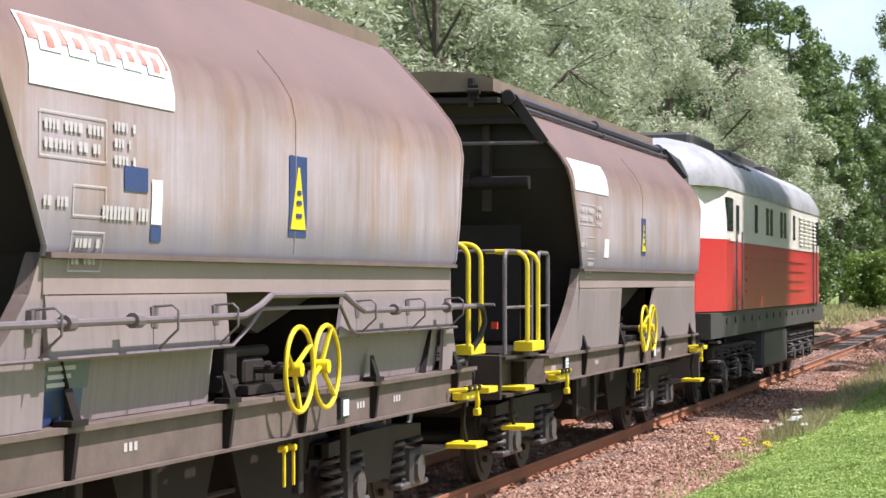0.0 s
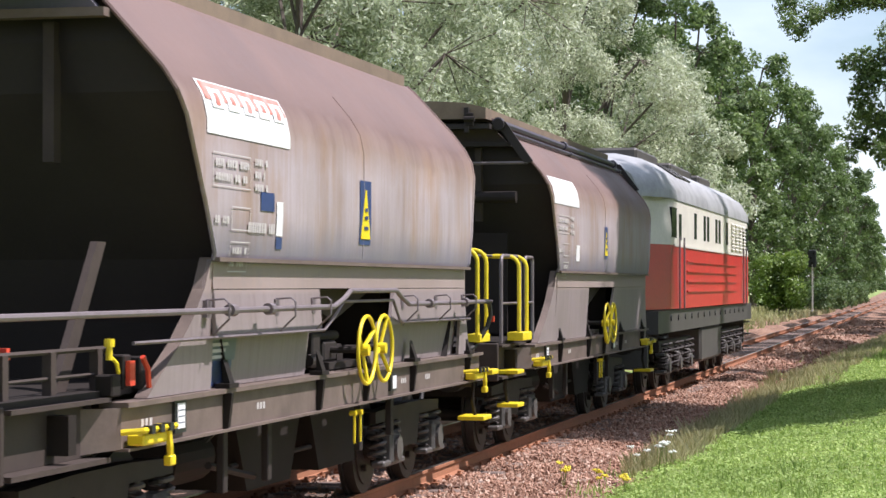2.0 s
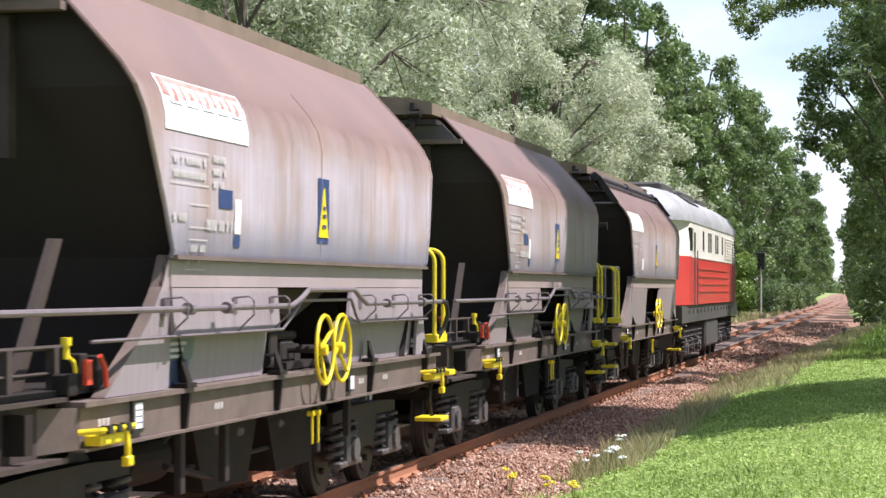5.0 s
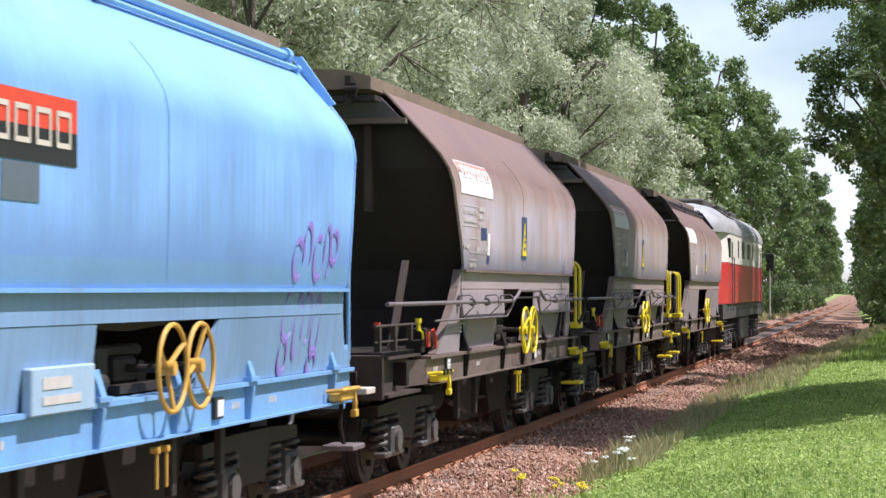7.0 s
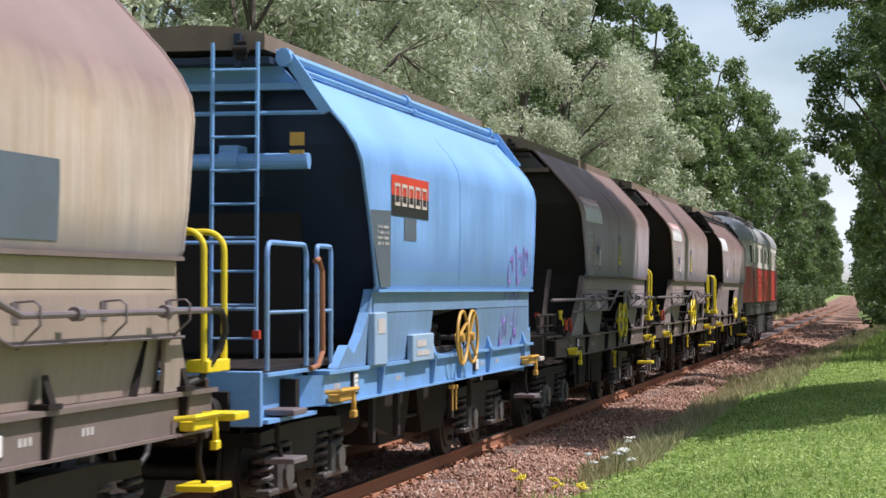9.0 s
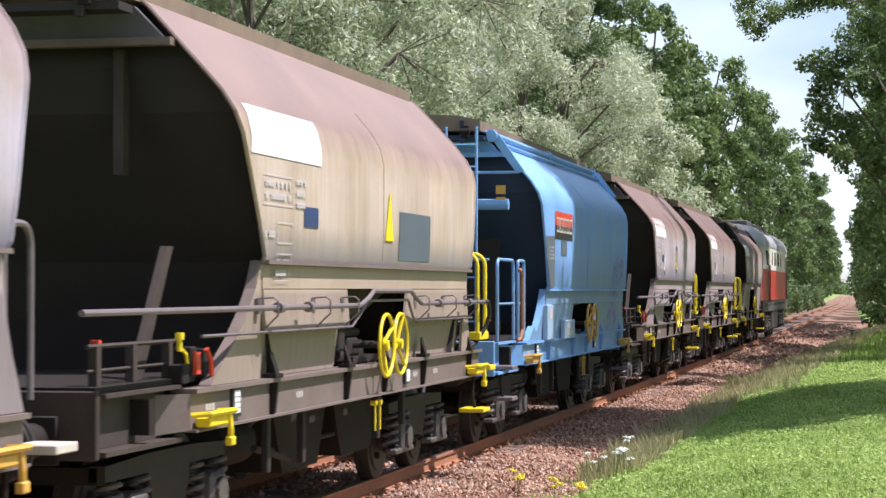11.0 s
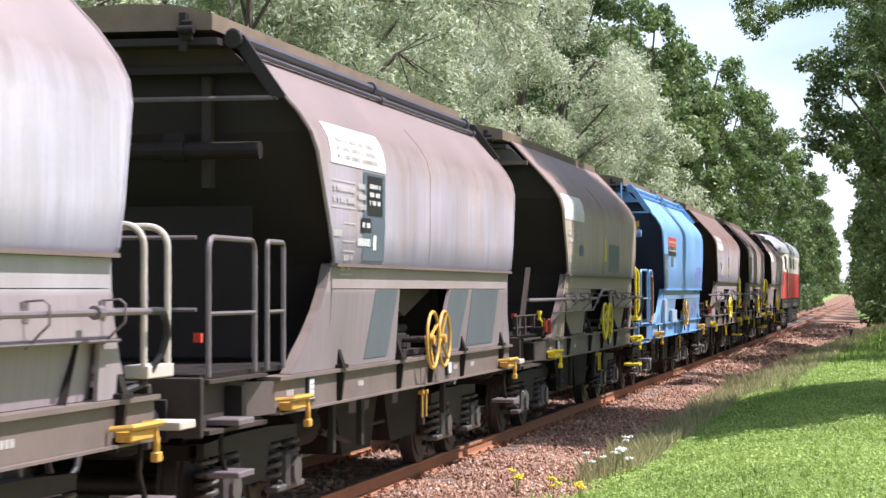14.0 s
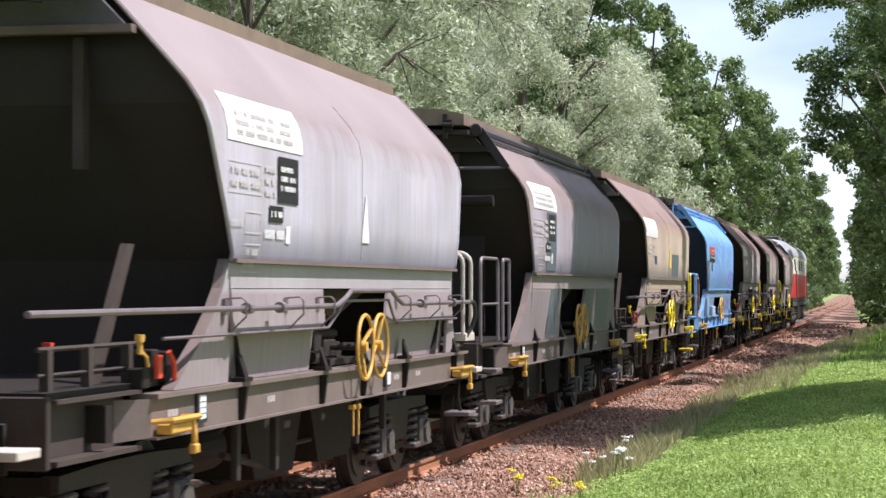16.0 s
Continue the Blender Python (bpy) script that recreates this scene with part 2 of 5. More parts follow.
M_WILLOW = leaf_mat("silver_willow_leaf", (0.29, 0.33, 0.19), (0.50, 0.54, 0.37), (0.78, 0.79, 0.68), 0.6)
M_OAK = leaf_mat("green_oak_leaf", (0.08, 0.125, 0.036), (0.15, 0.225, 0.07), (0.25, 0.33, 0.13), 0.55)
M_DARKLEAF = leaf_mat("dark_alder_leaf", (0.062, 0.105, 0.034), (0.12, 0.18, 0.06), (0.19, 0.255, 0.105), 0.55)
M_BUSH = leaf_mat("bright_bush_leaf", (0.12, 0.19, 0.03), (0.2, 0.29, 0.05), (0.27, 0.36, 0.09), 0.45)
M_GRASS = leaf_mat("clover_grass_leaf", (0.21, 0.32, 0.065), (0.34, 0.46, 0.12), (0.48, 0.57, 0.21), 0.75)
M_DRY = leaf_mat("dry_grass_blade", (0.31, 0.29, 0.13), (0.48, 0.43, 0.24), (0.62, 0.54, 0.35), 0.7)
M_FLOWER_Y = plain("yellow_blossom", (0.75, 0.60, 0.03), (0.5, 0.45, 0.05), 0.6, 0, 20)
M_FLOWER_W = plain("white_blossom", (0.72, 0.74, 0.66), (0.5, 0.55, 0.42), 0.6, 0, 20)


def stone_mat():
    m, nt, b = nodes_of("red_brown_ballast_stone")
    geo = nt.nodes.new("ShaderNodeNewGeometry")
    col = ramp(nt, geo.outputs["Random Per Island"], [(0.0, (0.17, 0.085, 0.052)), (0.45, (0.33, 0.178, 0.115)), (0.8, (0.43, 0.26, 0.18)), (1.0, (0.52, 0.39, 0.30))])
    v = coords(nt, (1, 1, 1), True)
    col = blend(nt, 0.5, col, ramp(nt, noise_fac(nt, v, 0.9, 4), [(0.35, (0.5, 0.45, 0.42)), (0.65, (1, 1, 1))]), "MULTIPLY")
    nt.links.new(col, b.inputs["Base Color"])
    b.inputs["Roughness"].default_value = 0.85
    bump(nt, b, noise_fac(nt, v, 40, 3), 0.4, 0.01)
    return m


M_STONE = stone_mat()


def bed_mat():
    m, nt, b = nodes_of("ballast_bed")
    v = coords(nt, (1, 1, 1), True)
    vo = add(nt, "TexVoronoi", Scale=17.0)
    nt.links.new(v, vo.inputs["Vector"])
    col = ramp(nt, vo.outputs["Color"], [(0.0, (0.15, 0.08, 0.052)), (0.5, (0.28, 0.155, 0.10)), (1.0, (0.38, 0.25, 0.175))])
    col = blend(nt, 0.6, col, ramp(nt, noise_fac(nt, v, 0.7, 5), [(0.35, (0.5, 0.45, 0.4)), (0.65, (1, 1, 1))]), "MULTIPLY")
    nt.links.new(col, b.inputs["Base Color"])
    b.inputs["Roughness"].default_value = 0.9
    bump(nt, b, vo.outputs["Distance"], 1.0, 0.03)
    return m


def ground_mat():
    m, nt, b = nodes_of("meadow_soil_and_grass")
    v = coords(nt, (1, 1, 1), True)
    a = ramp(nt, noise_fac(nt, v, 9.0, 6, 0.7), [(0.3, (0.12, 0.175, 0.035)), (0.55, (0.195, 0.265, 0.06)), (0.8, (0.28, 0.34, 0.10))])
    p = ramp(nt, noise_fac(nt, v, 0.45, 4), [(0.5, (0, 0, 0)), (0.7, (0.6, 0.6, 0.6))])
    col = blend(nt, p, a, (0.24, 0.215, 0.10))
    nt.links.new(col, b.inputs["Base Color"])
    b.inputs["Roughness"].default_value = 0.9
    bump(nt, b, noise_fac(nt, v, 25, 4), 0.8, 0.04)
    return m


M_BED, M_GROUND = bed_mat(), ground_mat()


def glass_mat():
    m, nt, b = nodes_of("dark_window_glass")
    b.inputs["Base Color"].default_value = (0.02, 0.025, 0.03, 1)
    b.inputs["Roughness"].default_value = 0.06
    b.inputs["Specular IOR Level"].default_value = 0.7
    return m


M_GLASS = glass_mat()

# ---------------------------------------------------------------- mesh helpers


def part(name, bm, material, parent=None, label=""):
    me = bpy.data.meshes.new(name)
    bmesh.ops.recalc_face_normals(bm, faces=bm.faces)
    bm.to_mesh(me)
    bm.free()
    me.materials.append(material)
    ob = new(name, me)
    ob.parent = parent
    if label:
        tagged(ob, label)
    return ob


def smooth(ob, angle=40):
    me = ob.data
    me.polygons.foreach_set("use_smooth", [True] * len(me.polygons))
    me.set_sharp_from_angle(angle=radians(angle))
    return ob


def box(bm, x0, x1, y0, y1, z0, z1, bev=0.0):
    geo = bmesh.ops.create_cube(bm, size=1.0)
    for v in geo["verts"]:
        v.co = Vector(((x0 + x1) / 2 + v.co.x * (x1 - x0), (y0 + y1) / 2 + v.co.y * (y1 - y0), (z0 + z1) / 2 + v.co.z * (z1 - z0)))
    if bev:
        edges = list({e for v in geo["verts"] for e in v.link_edges})
        bmesh.ops.bevel(bm, geom=edges, offset=bev, segments=1, affect="EDGES", profile=0.5)
    return bm


def slab(bm, pts, d):
    """A plate with the outline pts (3D, in order), thickened by the vector d."""
    d = Vector(d)
    a = [bm.verts.new(Vector(p)) for p in pts]
    b = [bm.verts.new(Vector(p) + d) for p in pts]
    bm.faces.new(a)
    bm.faces.new(b[::-1])
    n = len(pts)
    for i in range(n):
        bm.faces.new((a[i], b[i], b[(i + 1) % n], a[(i + 1) % n]))
    return bm


def tube(bm, pts, r, n=8, closed=False):
    """A round tube along pts; its rings are carried along without twist."""
    pts = [Vector(p) for p in pts]
    rings = []
    m = len(pts)
    side = None
    for i, p in enumerate(pts):
        if closed:
            d = pts[(i + 1) % m] - pts[i - 1]
        else:
            d = pts[min(i + 1, m - 1)] - pts[max(i - 1, 0)]
        d.normalize()
        if side is None:
            side = d.cross(Vector((0, 0, 1)) if abs(d.z) < 0.9 else Vector((0, 1, 0)))
        side = (side - d * side.dot(d)).normalized()
        u = side.cross(d)
        rings.append([bm.verts.new(p + r * (math.cos(2 * math.pi * k / n) * side + math.sin(2 * math.pi * k / n) * u)) for k in range(n)])
    for i in range(m if closed else m - 1):
        a, b = rings[i], rings[(i + 1) % m]
        best = 0
        if closed and i == m - 1:
            best = min(range(n), key=lambda o: (a[0].co - b[o].co).length)
        for k in range(n):
            bm.faces.new((a[k], a[(k + 1) % n], b[(k + 1 + best) % n], b[(k + best) % n]))
    if not closed:
        bm.faces.new(rings[0][::-1])
        bm.faces.new(rings[-1])
    return bm


def arc(centre, r, a0, a1, n, plane="yz"):
    out = []
    for i in range(n + 1):
        a = radians(a0 + (a1 - a0) * i / n)
        c, s = r * math.cos(a), r * math.sin(a)
        o = {"yz": (0, c, s), "xz": (c, 0, s), "xy": (c, s, 0)}[plane]
        out.append(Vector(centre) + Vector(o))
    return out


def drum(bm, centre, axis, r, length, n=20, r2=None):
    """A closed round disc or drum along the axis."""
    c, d = Vector(centre), Vector(axis).normalized() * length / 2
    up = Vector((0, 0, 1)) if abs(d.normalized().z) < 0.9 else Vector((0, 1, 0))
    s = d.normalized().cross(up).normalized()
    u = s.cross(d.normalized())
    r2 = r if r2 is None else r2
    ra = [bm.verts.new(c - d + r * (math.cos(2 * math.pi * k / n) * s + math.sin(2 * math.pi * k / n) * u)) for k in range(n)]
    rb = [bm.verts.new(c + d + r2 * (math.cos(2 * math.pi * k / n) * s + math.sin(2 * math.pi * k / n) * u)) for k in range(n)]
    bm.faces.new(ra[::-1])
    bm.faces.new(rb)
    for k in range(n):
        bm.faces.new((ra[k], ra[(k + 1) % n], rb[(k + 1) % n], rb[k]))
    return bm


def thing(name, label, category, group=""):
    e = new(name)
    e.empty_display_size = 0.2
    return tagged(e, label, category, group)


def B():
    return bmesh.new()


CURVE = 6e-5


def track_x(y):
    """The line bends left, runs straight, and bends left again far off."""
    y = np.clip(y, 0.0, 900.0)
    near, mid, far = np.minimum(y, 130.0), np.maximum(y - 130.0, 0.0), np.maximum(y - 260.0, 0.0)
    return -0.5 * CURVE * near ** 2 - 0.0078 * mid - 5.5e-5 * np.minimum(far, 140.0) ** 2 - 0.0154 * np.maximum(far - 140.0, 0.0)


# ---------------------------------------------------------------- bogie and wheelset
SPIN = []       # wheelsets that roll: object, place on its thing, wheel radius


def wheelset(parent, y, r, name="wheelset"):
    bm = B()
    for sx in (-1, 1):
        drum(bm, (sx * 0.775, 0, 0), (1, 0, 0), r, 0.10, 28)
        drum(bm, (sx * 0.70, 0, 0), (1, 0, 0), r + 0.028, 0.035, 28)
        drum(bm, (sx * 0.80, 0, 0), (1, 0, 0), r * 0.80, 0.09, 24)
        drum(bm, (sx * 0.86, 0, 0), (1, 0, 0), 0.13, 0.12, 16)
    drum(bm, (0, 0, 0), (1, 0, 0), 0.08, 2.1, 14)
    ob = part(name, bm, M_TYRE, parent)
    smooth(ob)
    # bolts on the hub, so that the rolling can be seen
    for k in range(4):
        a = k * math.pi / 2
        bm = B()
        drum(bm, (0.865, 0.25 * math.cos(a), 0.25 * math.sin(a)), (1, 0, 0), 0.035, 0.05, 8)
        part("hub_bolt", bm, M_BOGIE, ob)
    ob.matrix_basis = pose(0, y, r)
    SPIN.append((ob, y, r))
    return ob


def coil(bm, x, y, z0, z1, r, wire, turns):
    pts = []
    n = turns * 10
    for i in range(n + 1):
        a = 2 * math.pi * i / 10
        pts.append((x + r * math.cos(a), y + r * math.sin(a), z0 + (z1 - z0) * i / n))
    tube(bm, pts, wire, 6)


def bogie(parent, yc, base=1.8):
    bg = bpy.data.objects.new("bogie", None)
    scene.collection.objects.link(bg)
    bg.parent = parent
    bg.matrix_basis = pose(0, yc, 0)
    for sx in (-1, 1):
        bm = B()
        x = sx * 1.0
        slab(bm, [(x - 0.06, -base / 2 - 0.45, 0.72), (x - 0.06, -base / 2 + 0.42, 0.72), (x - 0.06, -0.35, 0.42), (x - 0.06, 0.35, 0.42), (x - 0.06, base / 2 - 0.42, 0.72), (x - 0.06, base / 2 + 0.45, 0.72), (x - 0.06, base / 2 + 0.45, 0.83), (x - 0.06, 0.5, 0.86), (x - 0.06, -0.5, 0.86), (x - 0.06, -base / 2 - 0.45, 0.83)], (0.12, 0, 0))
        part("side_frame", bm, M_BOGIE, bg)
        for sy in (-1, 1):
            bm = B()
            y = sy * base / 2
            box(bm, x - 0.02, x + sx * 0.16 if sx > 0 else x + 0.02, y - 0.17, y + 0.17, 0.30, 0.62, 0.03) if sx > 0 else box(bm, x - 0.16, x + 0.02, y - 0.17, y + 0.17, 0.30, 0.62, 0.03)
            drum(bm, (x + sx * 0.15, y, 0.46), (1, 0, 0), 0.125, 0.09, 18)
            box(bm, min(x, x + sx * 0.14), max(x, x + sx * 0.14), y - 0.42, y + 0.42, 0.29, 0.35, 0.015)
            part("axle_box", bm, M_AXLE, bg)
            for dy in (-0.29, 0.29):
                bm = B()
                coil(bm, x + sx * 0.03, y + dy, 0.36, 0.70, 0.08, 0.022, 4)
                smooth(part("coil_spring", bm, M_AXLE, bg))
    bm = B()
    box(bm, -1.0, 1.0, -0.22, 0.22, 0.5, 0.86, 0.03)
    part("bolster", bm, M_DARK, bg)
    for e in (-base / 2 - 0.45, base / 2 + 0.33):
        bm = B()
        box(bm, -1.0, 1.0, e, e + 0.12, 0.7, 0.82)
        part("end_beam", bm, M_DARK, bg)
    for sy in (-1, 1):
        w = wheelset(bg, sy * base / 2, 0.46)
        for sx in (-1, 1):
            bm = B()
            box(bm, sx * 0.79 - 0.05, sx * 0.79 + 0.05, sy * (base / 2 - 0.53) - 0.04, sy * (base / 2 - 0.53) + 0.04, 0.34, 0.60, 0.015)
            tube(bm, [(sx * 0.79, sy * (base / 2 - 0.56), 0.5), (sx * 0.79, sy * (base / 2 - 0.62), 0.85)], 0.03, 6)
            part("brake_shoe", bm, M_DARK, bg)
    return bg


# ---------------------------------------------------------------- hopper wagon
REAR, FRONT = -7.15, 5.60       # headstocks, from the first handwheel
PROFILE = [(0.72, 4.24), (0.80, 4.17), (1.22, 3.72), (1.38, 3.53), (1.47, 3.38), (1.505, 3.22), (1.505, 2.60), (1.49, 2.30), (1.465, 2.25)]


def lerp_list(z, table):
    for (z0, a), (z1, b) in zip(table, table[1:]):
        if z0 >= z >= z1:
            return a + (b - a) * (z0 - z) / (z0 - z1)
    return table[-1][1] if z < table[-1][0] else table[0][1]


def side_x(z, drop=0.0):
    return lerp_list(z, [(b - (drop if b < 2.5 else 0), a) for a, b in PROFILE])


def hoop(x, y0, y1, z0, z1, r=0.11):
    """A bent tube: up, over and down, in a plane along the wagon."""
    out = [(x, y0, z0)]
    out += arc((x, y0 + r, z1 - r), r, 180, 90, 5)
    out += arc((x, y1 - r, z1 - r), r, 90, 0, 5)
    out += [(x, y1, z0)]
    return out


def marking(parent, name, mat, y0, y1, z0, z1, drop, lift=0.006, label=""):
    """A thin painted panel that follows the curve of the wagon's side."""
    bm = B()
    zs = [z0 + (z1 - z0) * i / 8 for i in range(9)]
    ys = [y0, (y0 + y1) / 2, y1]
    grid = [[bm.verts.new((side_x(z, drop) + lift, y, z)) for y in ys] for z in zs]
    for i in range(8):
        for j in range(2):
            bm.faces.new((grid[i][j], grid[i][j + 1], grid[i + 1][j + 1], grid[i + 1][j]))
    return smooth(part(name, bm, mat, parent, label), 60)


def bars(parent, mat, y0, y1, z0, z1, rows, drop, lift=0.011, seed=1, name="lettering"):
    """Unreadable writing as rows of plain bars."""
    rnd = random.Random(seed)
    bm = B()
    step = (z1 - z0) / rows
    for i in range(rows):
        z = z0 + (i + 0.5) * step
        y = y0
        while y < y1 - 0.03:
            w = min(rnd.uniform(0.025, 0.055), y1 - y)
            h = step * 0.27
            x0, x1 = side_x(z + h, drop) + lift, side_x(z - h, drop) + lift
            bm.faces.new([bm.verts.new(p) for p in ((x1, y, z - h), (x1, y + w, z - h), (x0, y + w, z + h), (x0, y, z + h))])
            y += w + (0.016 if rnd.random() < 0.8 else 0.07)
    return tagged(part(name, bm, mat, parent), "rows of small painted lettering", kind="stuff")


def frame_outline(parent, mat, y0, y1, z0, z1, drop, w=0.008, lift=0.009):
    bm = B()
    for a, b, c, d in ((y0, y1, z0, z0 + w), (y0, y1, z1 - w, z1), (y0, y0 + w, z0, z1), (y1 - w, y1, z0, z1)):
        bm.faces.new([bm.verts.new(p) for p in ((side_x(c, drop) + lift, a, c), (side_x(c, drop) + lift, b, c), (side_x(d, drop) + lift, b, d), (side_x(d, drop) + lift, a, d))])
    return part("marking_frame", bm, mat, parent)


def handwheel(parent, y, mat, turn):
    x, z, r = 1.53, 1.50, 0.295
    bm = B()
    tube(bm, arc((0, 0, 0), r, 0, 350, 35), 0.018, 8, closed=True)
    for k in range(3):
        a = radians(turn + 120 * k)
        tube(bm, [(-0.04, 0.03 * math.cos(a), 0.03 * math.sin(a)), (0, r * math.cos(a), r * math.sin(a))], 0.019, 6)
    drum(bm, (-0.03, 0, 0), (1, 0, 0), 0.05, 0.10, 12)
    ob = smooth(part("handwheel", bm, mat, parent))
    ob.matrix_basis = pose(x, y, z)
    bm = B()
    drum(bm, (-0.40, 0, 0), (1, 0, 0), 0.03, 0.70, 10)
    part("spindle", bm, M_BOGIE, ob)
    return ob


def buffer(parent, x, y, sy):
    bm = B()
    box(bm, x - 0.17, x + 0.17, y, y + sy * 0.04, 0.90, 1.22, 0.01) if sy > 0 else box(bm, x - 0.17, x + 0.17, y - 0.04, y, 0.90, 1.22, 0.01)
    drum(bm, (x, y + sy * 0.18, 1.06), (0, 1, 0), 0.115, 0.32, 18)
    drum(bm, (x, y + sy * 0.42, 1.06), (0, 1, 0), 0.085, 0.22, 18)
    ob = smooth(part("buffer", bm, M_DARK, parent))
    bm = B()
    drum(bm, (x, y + sy * 0.56, 1.06), (0, 1, 0), 0.23, 0.05, 24)
    smooth(part("buffer_head", bm, M_BOGIE, ob))
    return ob


def hopper_wagon(kind, paint, sill, end, accent, label, opts):
    """kind 'a': deep recess with ladder and tall railings at the rear; kind 'b': low rear platform and a long pipe on the side."""
    wg = thing("hopper_wagon", label, "freight wagon", "wagons of the train")
    drop = 0.22 if opts.get("low_belt") else 0.0
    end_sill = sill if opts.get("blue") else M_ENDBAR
    yr = [(4.30, -4.75), (3.72, -4.80), (3.38, -4.72), (2.9, -4.42), (2.25 - drop, -3.96), (2.04 - drop, -3.90)]
    yf = [(4.30, 4.75), (3.72, 4.75), (3.38, 4.62), (2.9, 4.50), (2.25 - drop, 4.38), (2.04 - drop, 4.34)]
    if kind == "a":
        yf = [(z, y + 0.55) for z, y in yf]
    prof = [(a, b - (drop if b < 2.5 else 0)) for a, b in PROFILE]
    ny = 7
    # upper shell
    bm = B()
    rows = []
    for sx in (1, -1):
        grid = []
        for a, b in prof:
            y0, y1 = lerp_list(b, yr), lerp_list(b, yf)
            grid.append([bm.verts.new((sx * a, y0 + (y1 - y0) * j / (ny - 1), b)) for j in range(ny)])
        for i in range(len(prof) - 1):
            for j in range(ny - 1):
                bm.faces.new((grid[i][j], grid[i][j + 1], grid[i + 1][j + 1], grid[i + 1][j]))
        rows.append(grid)
    for j in range(ny - 1):
        bm.faces.new((rows[0][0][j], rows[0][0][j + 1], rows[1][0][j + 1], rows[1][0][j]))
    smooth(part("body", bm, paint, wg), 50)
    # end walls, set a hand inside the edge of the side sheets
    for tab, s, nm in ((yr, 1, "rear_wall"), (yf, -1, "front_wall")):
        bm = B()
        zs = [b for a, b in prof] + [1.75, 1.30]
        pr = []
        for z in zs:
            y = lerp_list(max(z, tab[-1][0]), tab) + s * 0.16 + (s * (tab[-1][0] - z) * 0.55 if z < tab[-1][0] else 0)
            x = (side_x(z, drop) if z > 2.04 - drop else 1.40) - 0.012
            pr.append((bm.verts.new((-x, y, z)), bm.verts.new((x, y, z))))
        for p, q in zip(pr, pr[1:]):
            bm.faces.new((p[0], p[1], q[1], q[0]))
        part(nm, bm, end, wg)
    # rim of the side sheet at both ends
    for tab, s in ((yr, -1), (yf, 1)):
        bm = B()
        tube(bm, [(a, lerp_list(b, tab), b) for a, b in prof], 0.018, 6)
        part("side_rim", bm, paint, wg)
    zb, zl = 2.25 - drop, 2.04 - drop
    # belt below the body
    bm = B()
    y0, y1 = yr[-2][1], yf[-2][1]
    box(bm, 1.40, 1.455, y0 + 0.03, y1 - 0.03, zl, zb - 0.020)
    part("belt", bm, paint, wg)
    bm = B()
    box(bm, -1.455, -1.40, y0 + 0.03, y1 - 0.03, zl, zb - 0.020)
    part("belt", bm, paint, wg)
    bm = B()
    box(bm, 1.44, 1.515, y0, y1, zb - 0.018, zb + 0.012)
    part("belt_lip", bm, sill, wg)
    # lower side sheets on either side of the middle recess
    for e0, e1, f0, f1 in ((yr[-1][1], -1.22, yr[-1][1], -1.22), (1.28, yf[-1][1], 0.78, yf[-1][1])):
        if kind == "a":
            bm = B()
            slab(bm, [(1.45, e0, zl - 0.004), (1.45, e1, zl - 0.004), (1.40, f1, 1.33), (1.40, f0, 1.33)], (-0.03, 0, 0))
            part("hopper_panel", bm, paint, wg)
            continue
        zk = 1.70
        g0, g1 = e0 + (f0 - e0) * 0.45, e1 + (f1 - e1) * 0.45
        bm = B()
        slab(bm, [(1.45, e0, zl - 0.004), (1.45, e1, zl - 0.004), (1.475, g1, zk), (1.475, g0, zk)], (-0.03, 0, 0))
        part("hopper_panel", bm, paint, wg)
        bm = B()
        slab(bm, [(1.365, g0, zk + 0.03), (1.365, g1, zk + 0.03), (1.32, f1, 1.33), (1.32, f0, 1.33)], (-0.03, 0, 0))
        part("hopper_foot", bm, paint, wg)
    # chutes and recess take near-black paint in place of the shade inside
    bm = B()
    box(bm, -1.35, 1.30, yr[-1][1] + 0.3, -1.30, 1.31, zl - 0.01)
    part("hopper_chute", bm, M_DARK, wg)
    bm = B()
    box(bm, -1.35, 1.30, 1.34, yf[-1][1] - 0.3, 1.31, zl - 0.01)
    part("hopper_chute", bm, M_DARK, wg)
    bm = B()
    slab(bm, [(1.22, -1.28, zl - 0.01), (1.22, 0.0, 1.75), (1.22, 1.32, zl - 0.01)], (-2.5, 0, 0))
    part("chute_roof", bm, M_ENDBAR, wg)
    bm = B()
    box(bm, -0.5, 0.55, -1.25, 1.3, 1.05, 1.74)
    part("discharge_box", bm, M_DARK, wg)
    # side sheets sweep out to the frame at the ends
    for s_, ytop, reach in ((1, yr[-2][1], 1.15), (-1, yf[-2][1], 0.42)):
        bm = B()
        curve = [(zb, 0.0), (zl, 0.10), (zl - 0.2, 0.28), (zl - 0.38, 0.50), (1.52, 0.72), (1.33, 1.0)]
        outer = [(1.452 - 0.045 * (zb - z) / (zb - 1.33), ytop - s_ * k * reach, z) for z, k in curve]
        slab(bm, outer + [(1.407, ytop + s_ * 0.12, 1.33), (1.452, ytop + s_ * 0.12, zb)], (-0.03, 0, 0))
        part("gusset_plate", bm, paint, wg)
        bm = B()
        for p, q in zip(outer, outer[1:]):
            slab(bm, [p, q, (q[0] - 0.09, q[1], q[2]), (p[0] - 0.09, p[1], p[2])], (0, s_ * 0.012, 0.012))
        part("gusset_flange", bm, sill, wg)
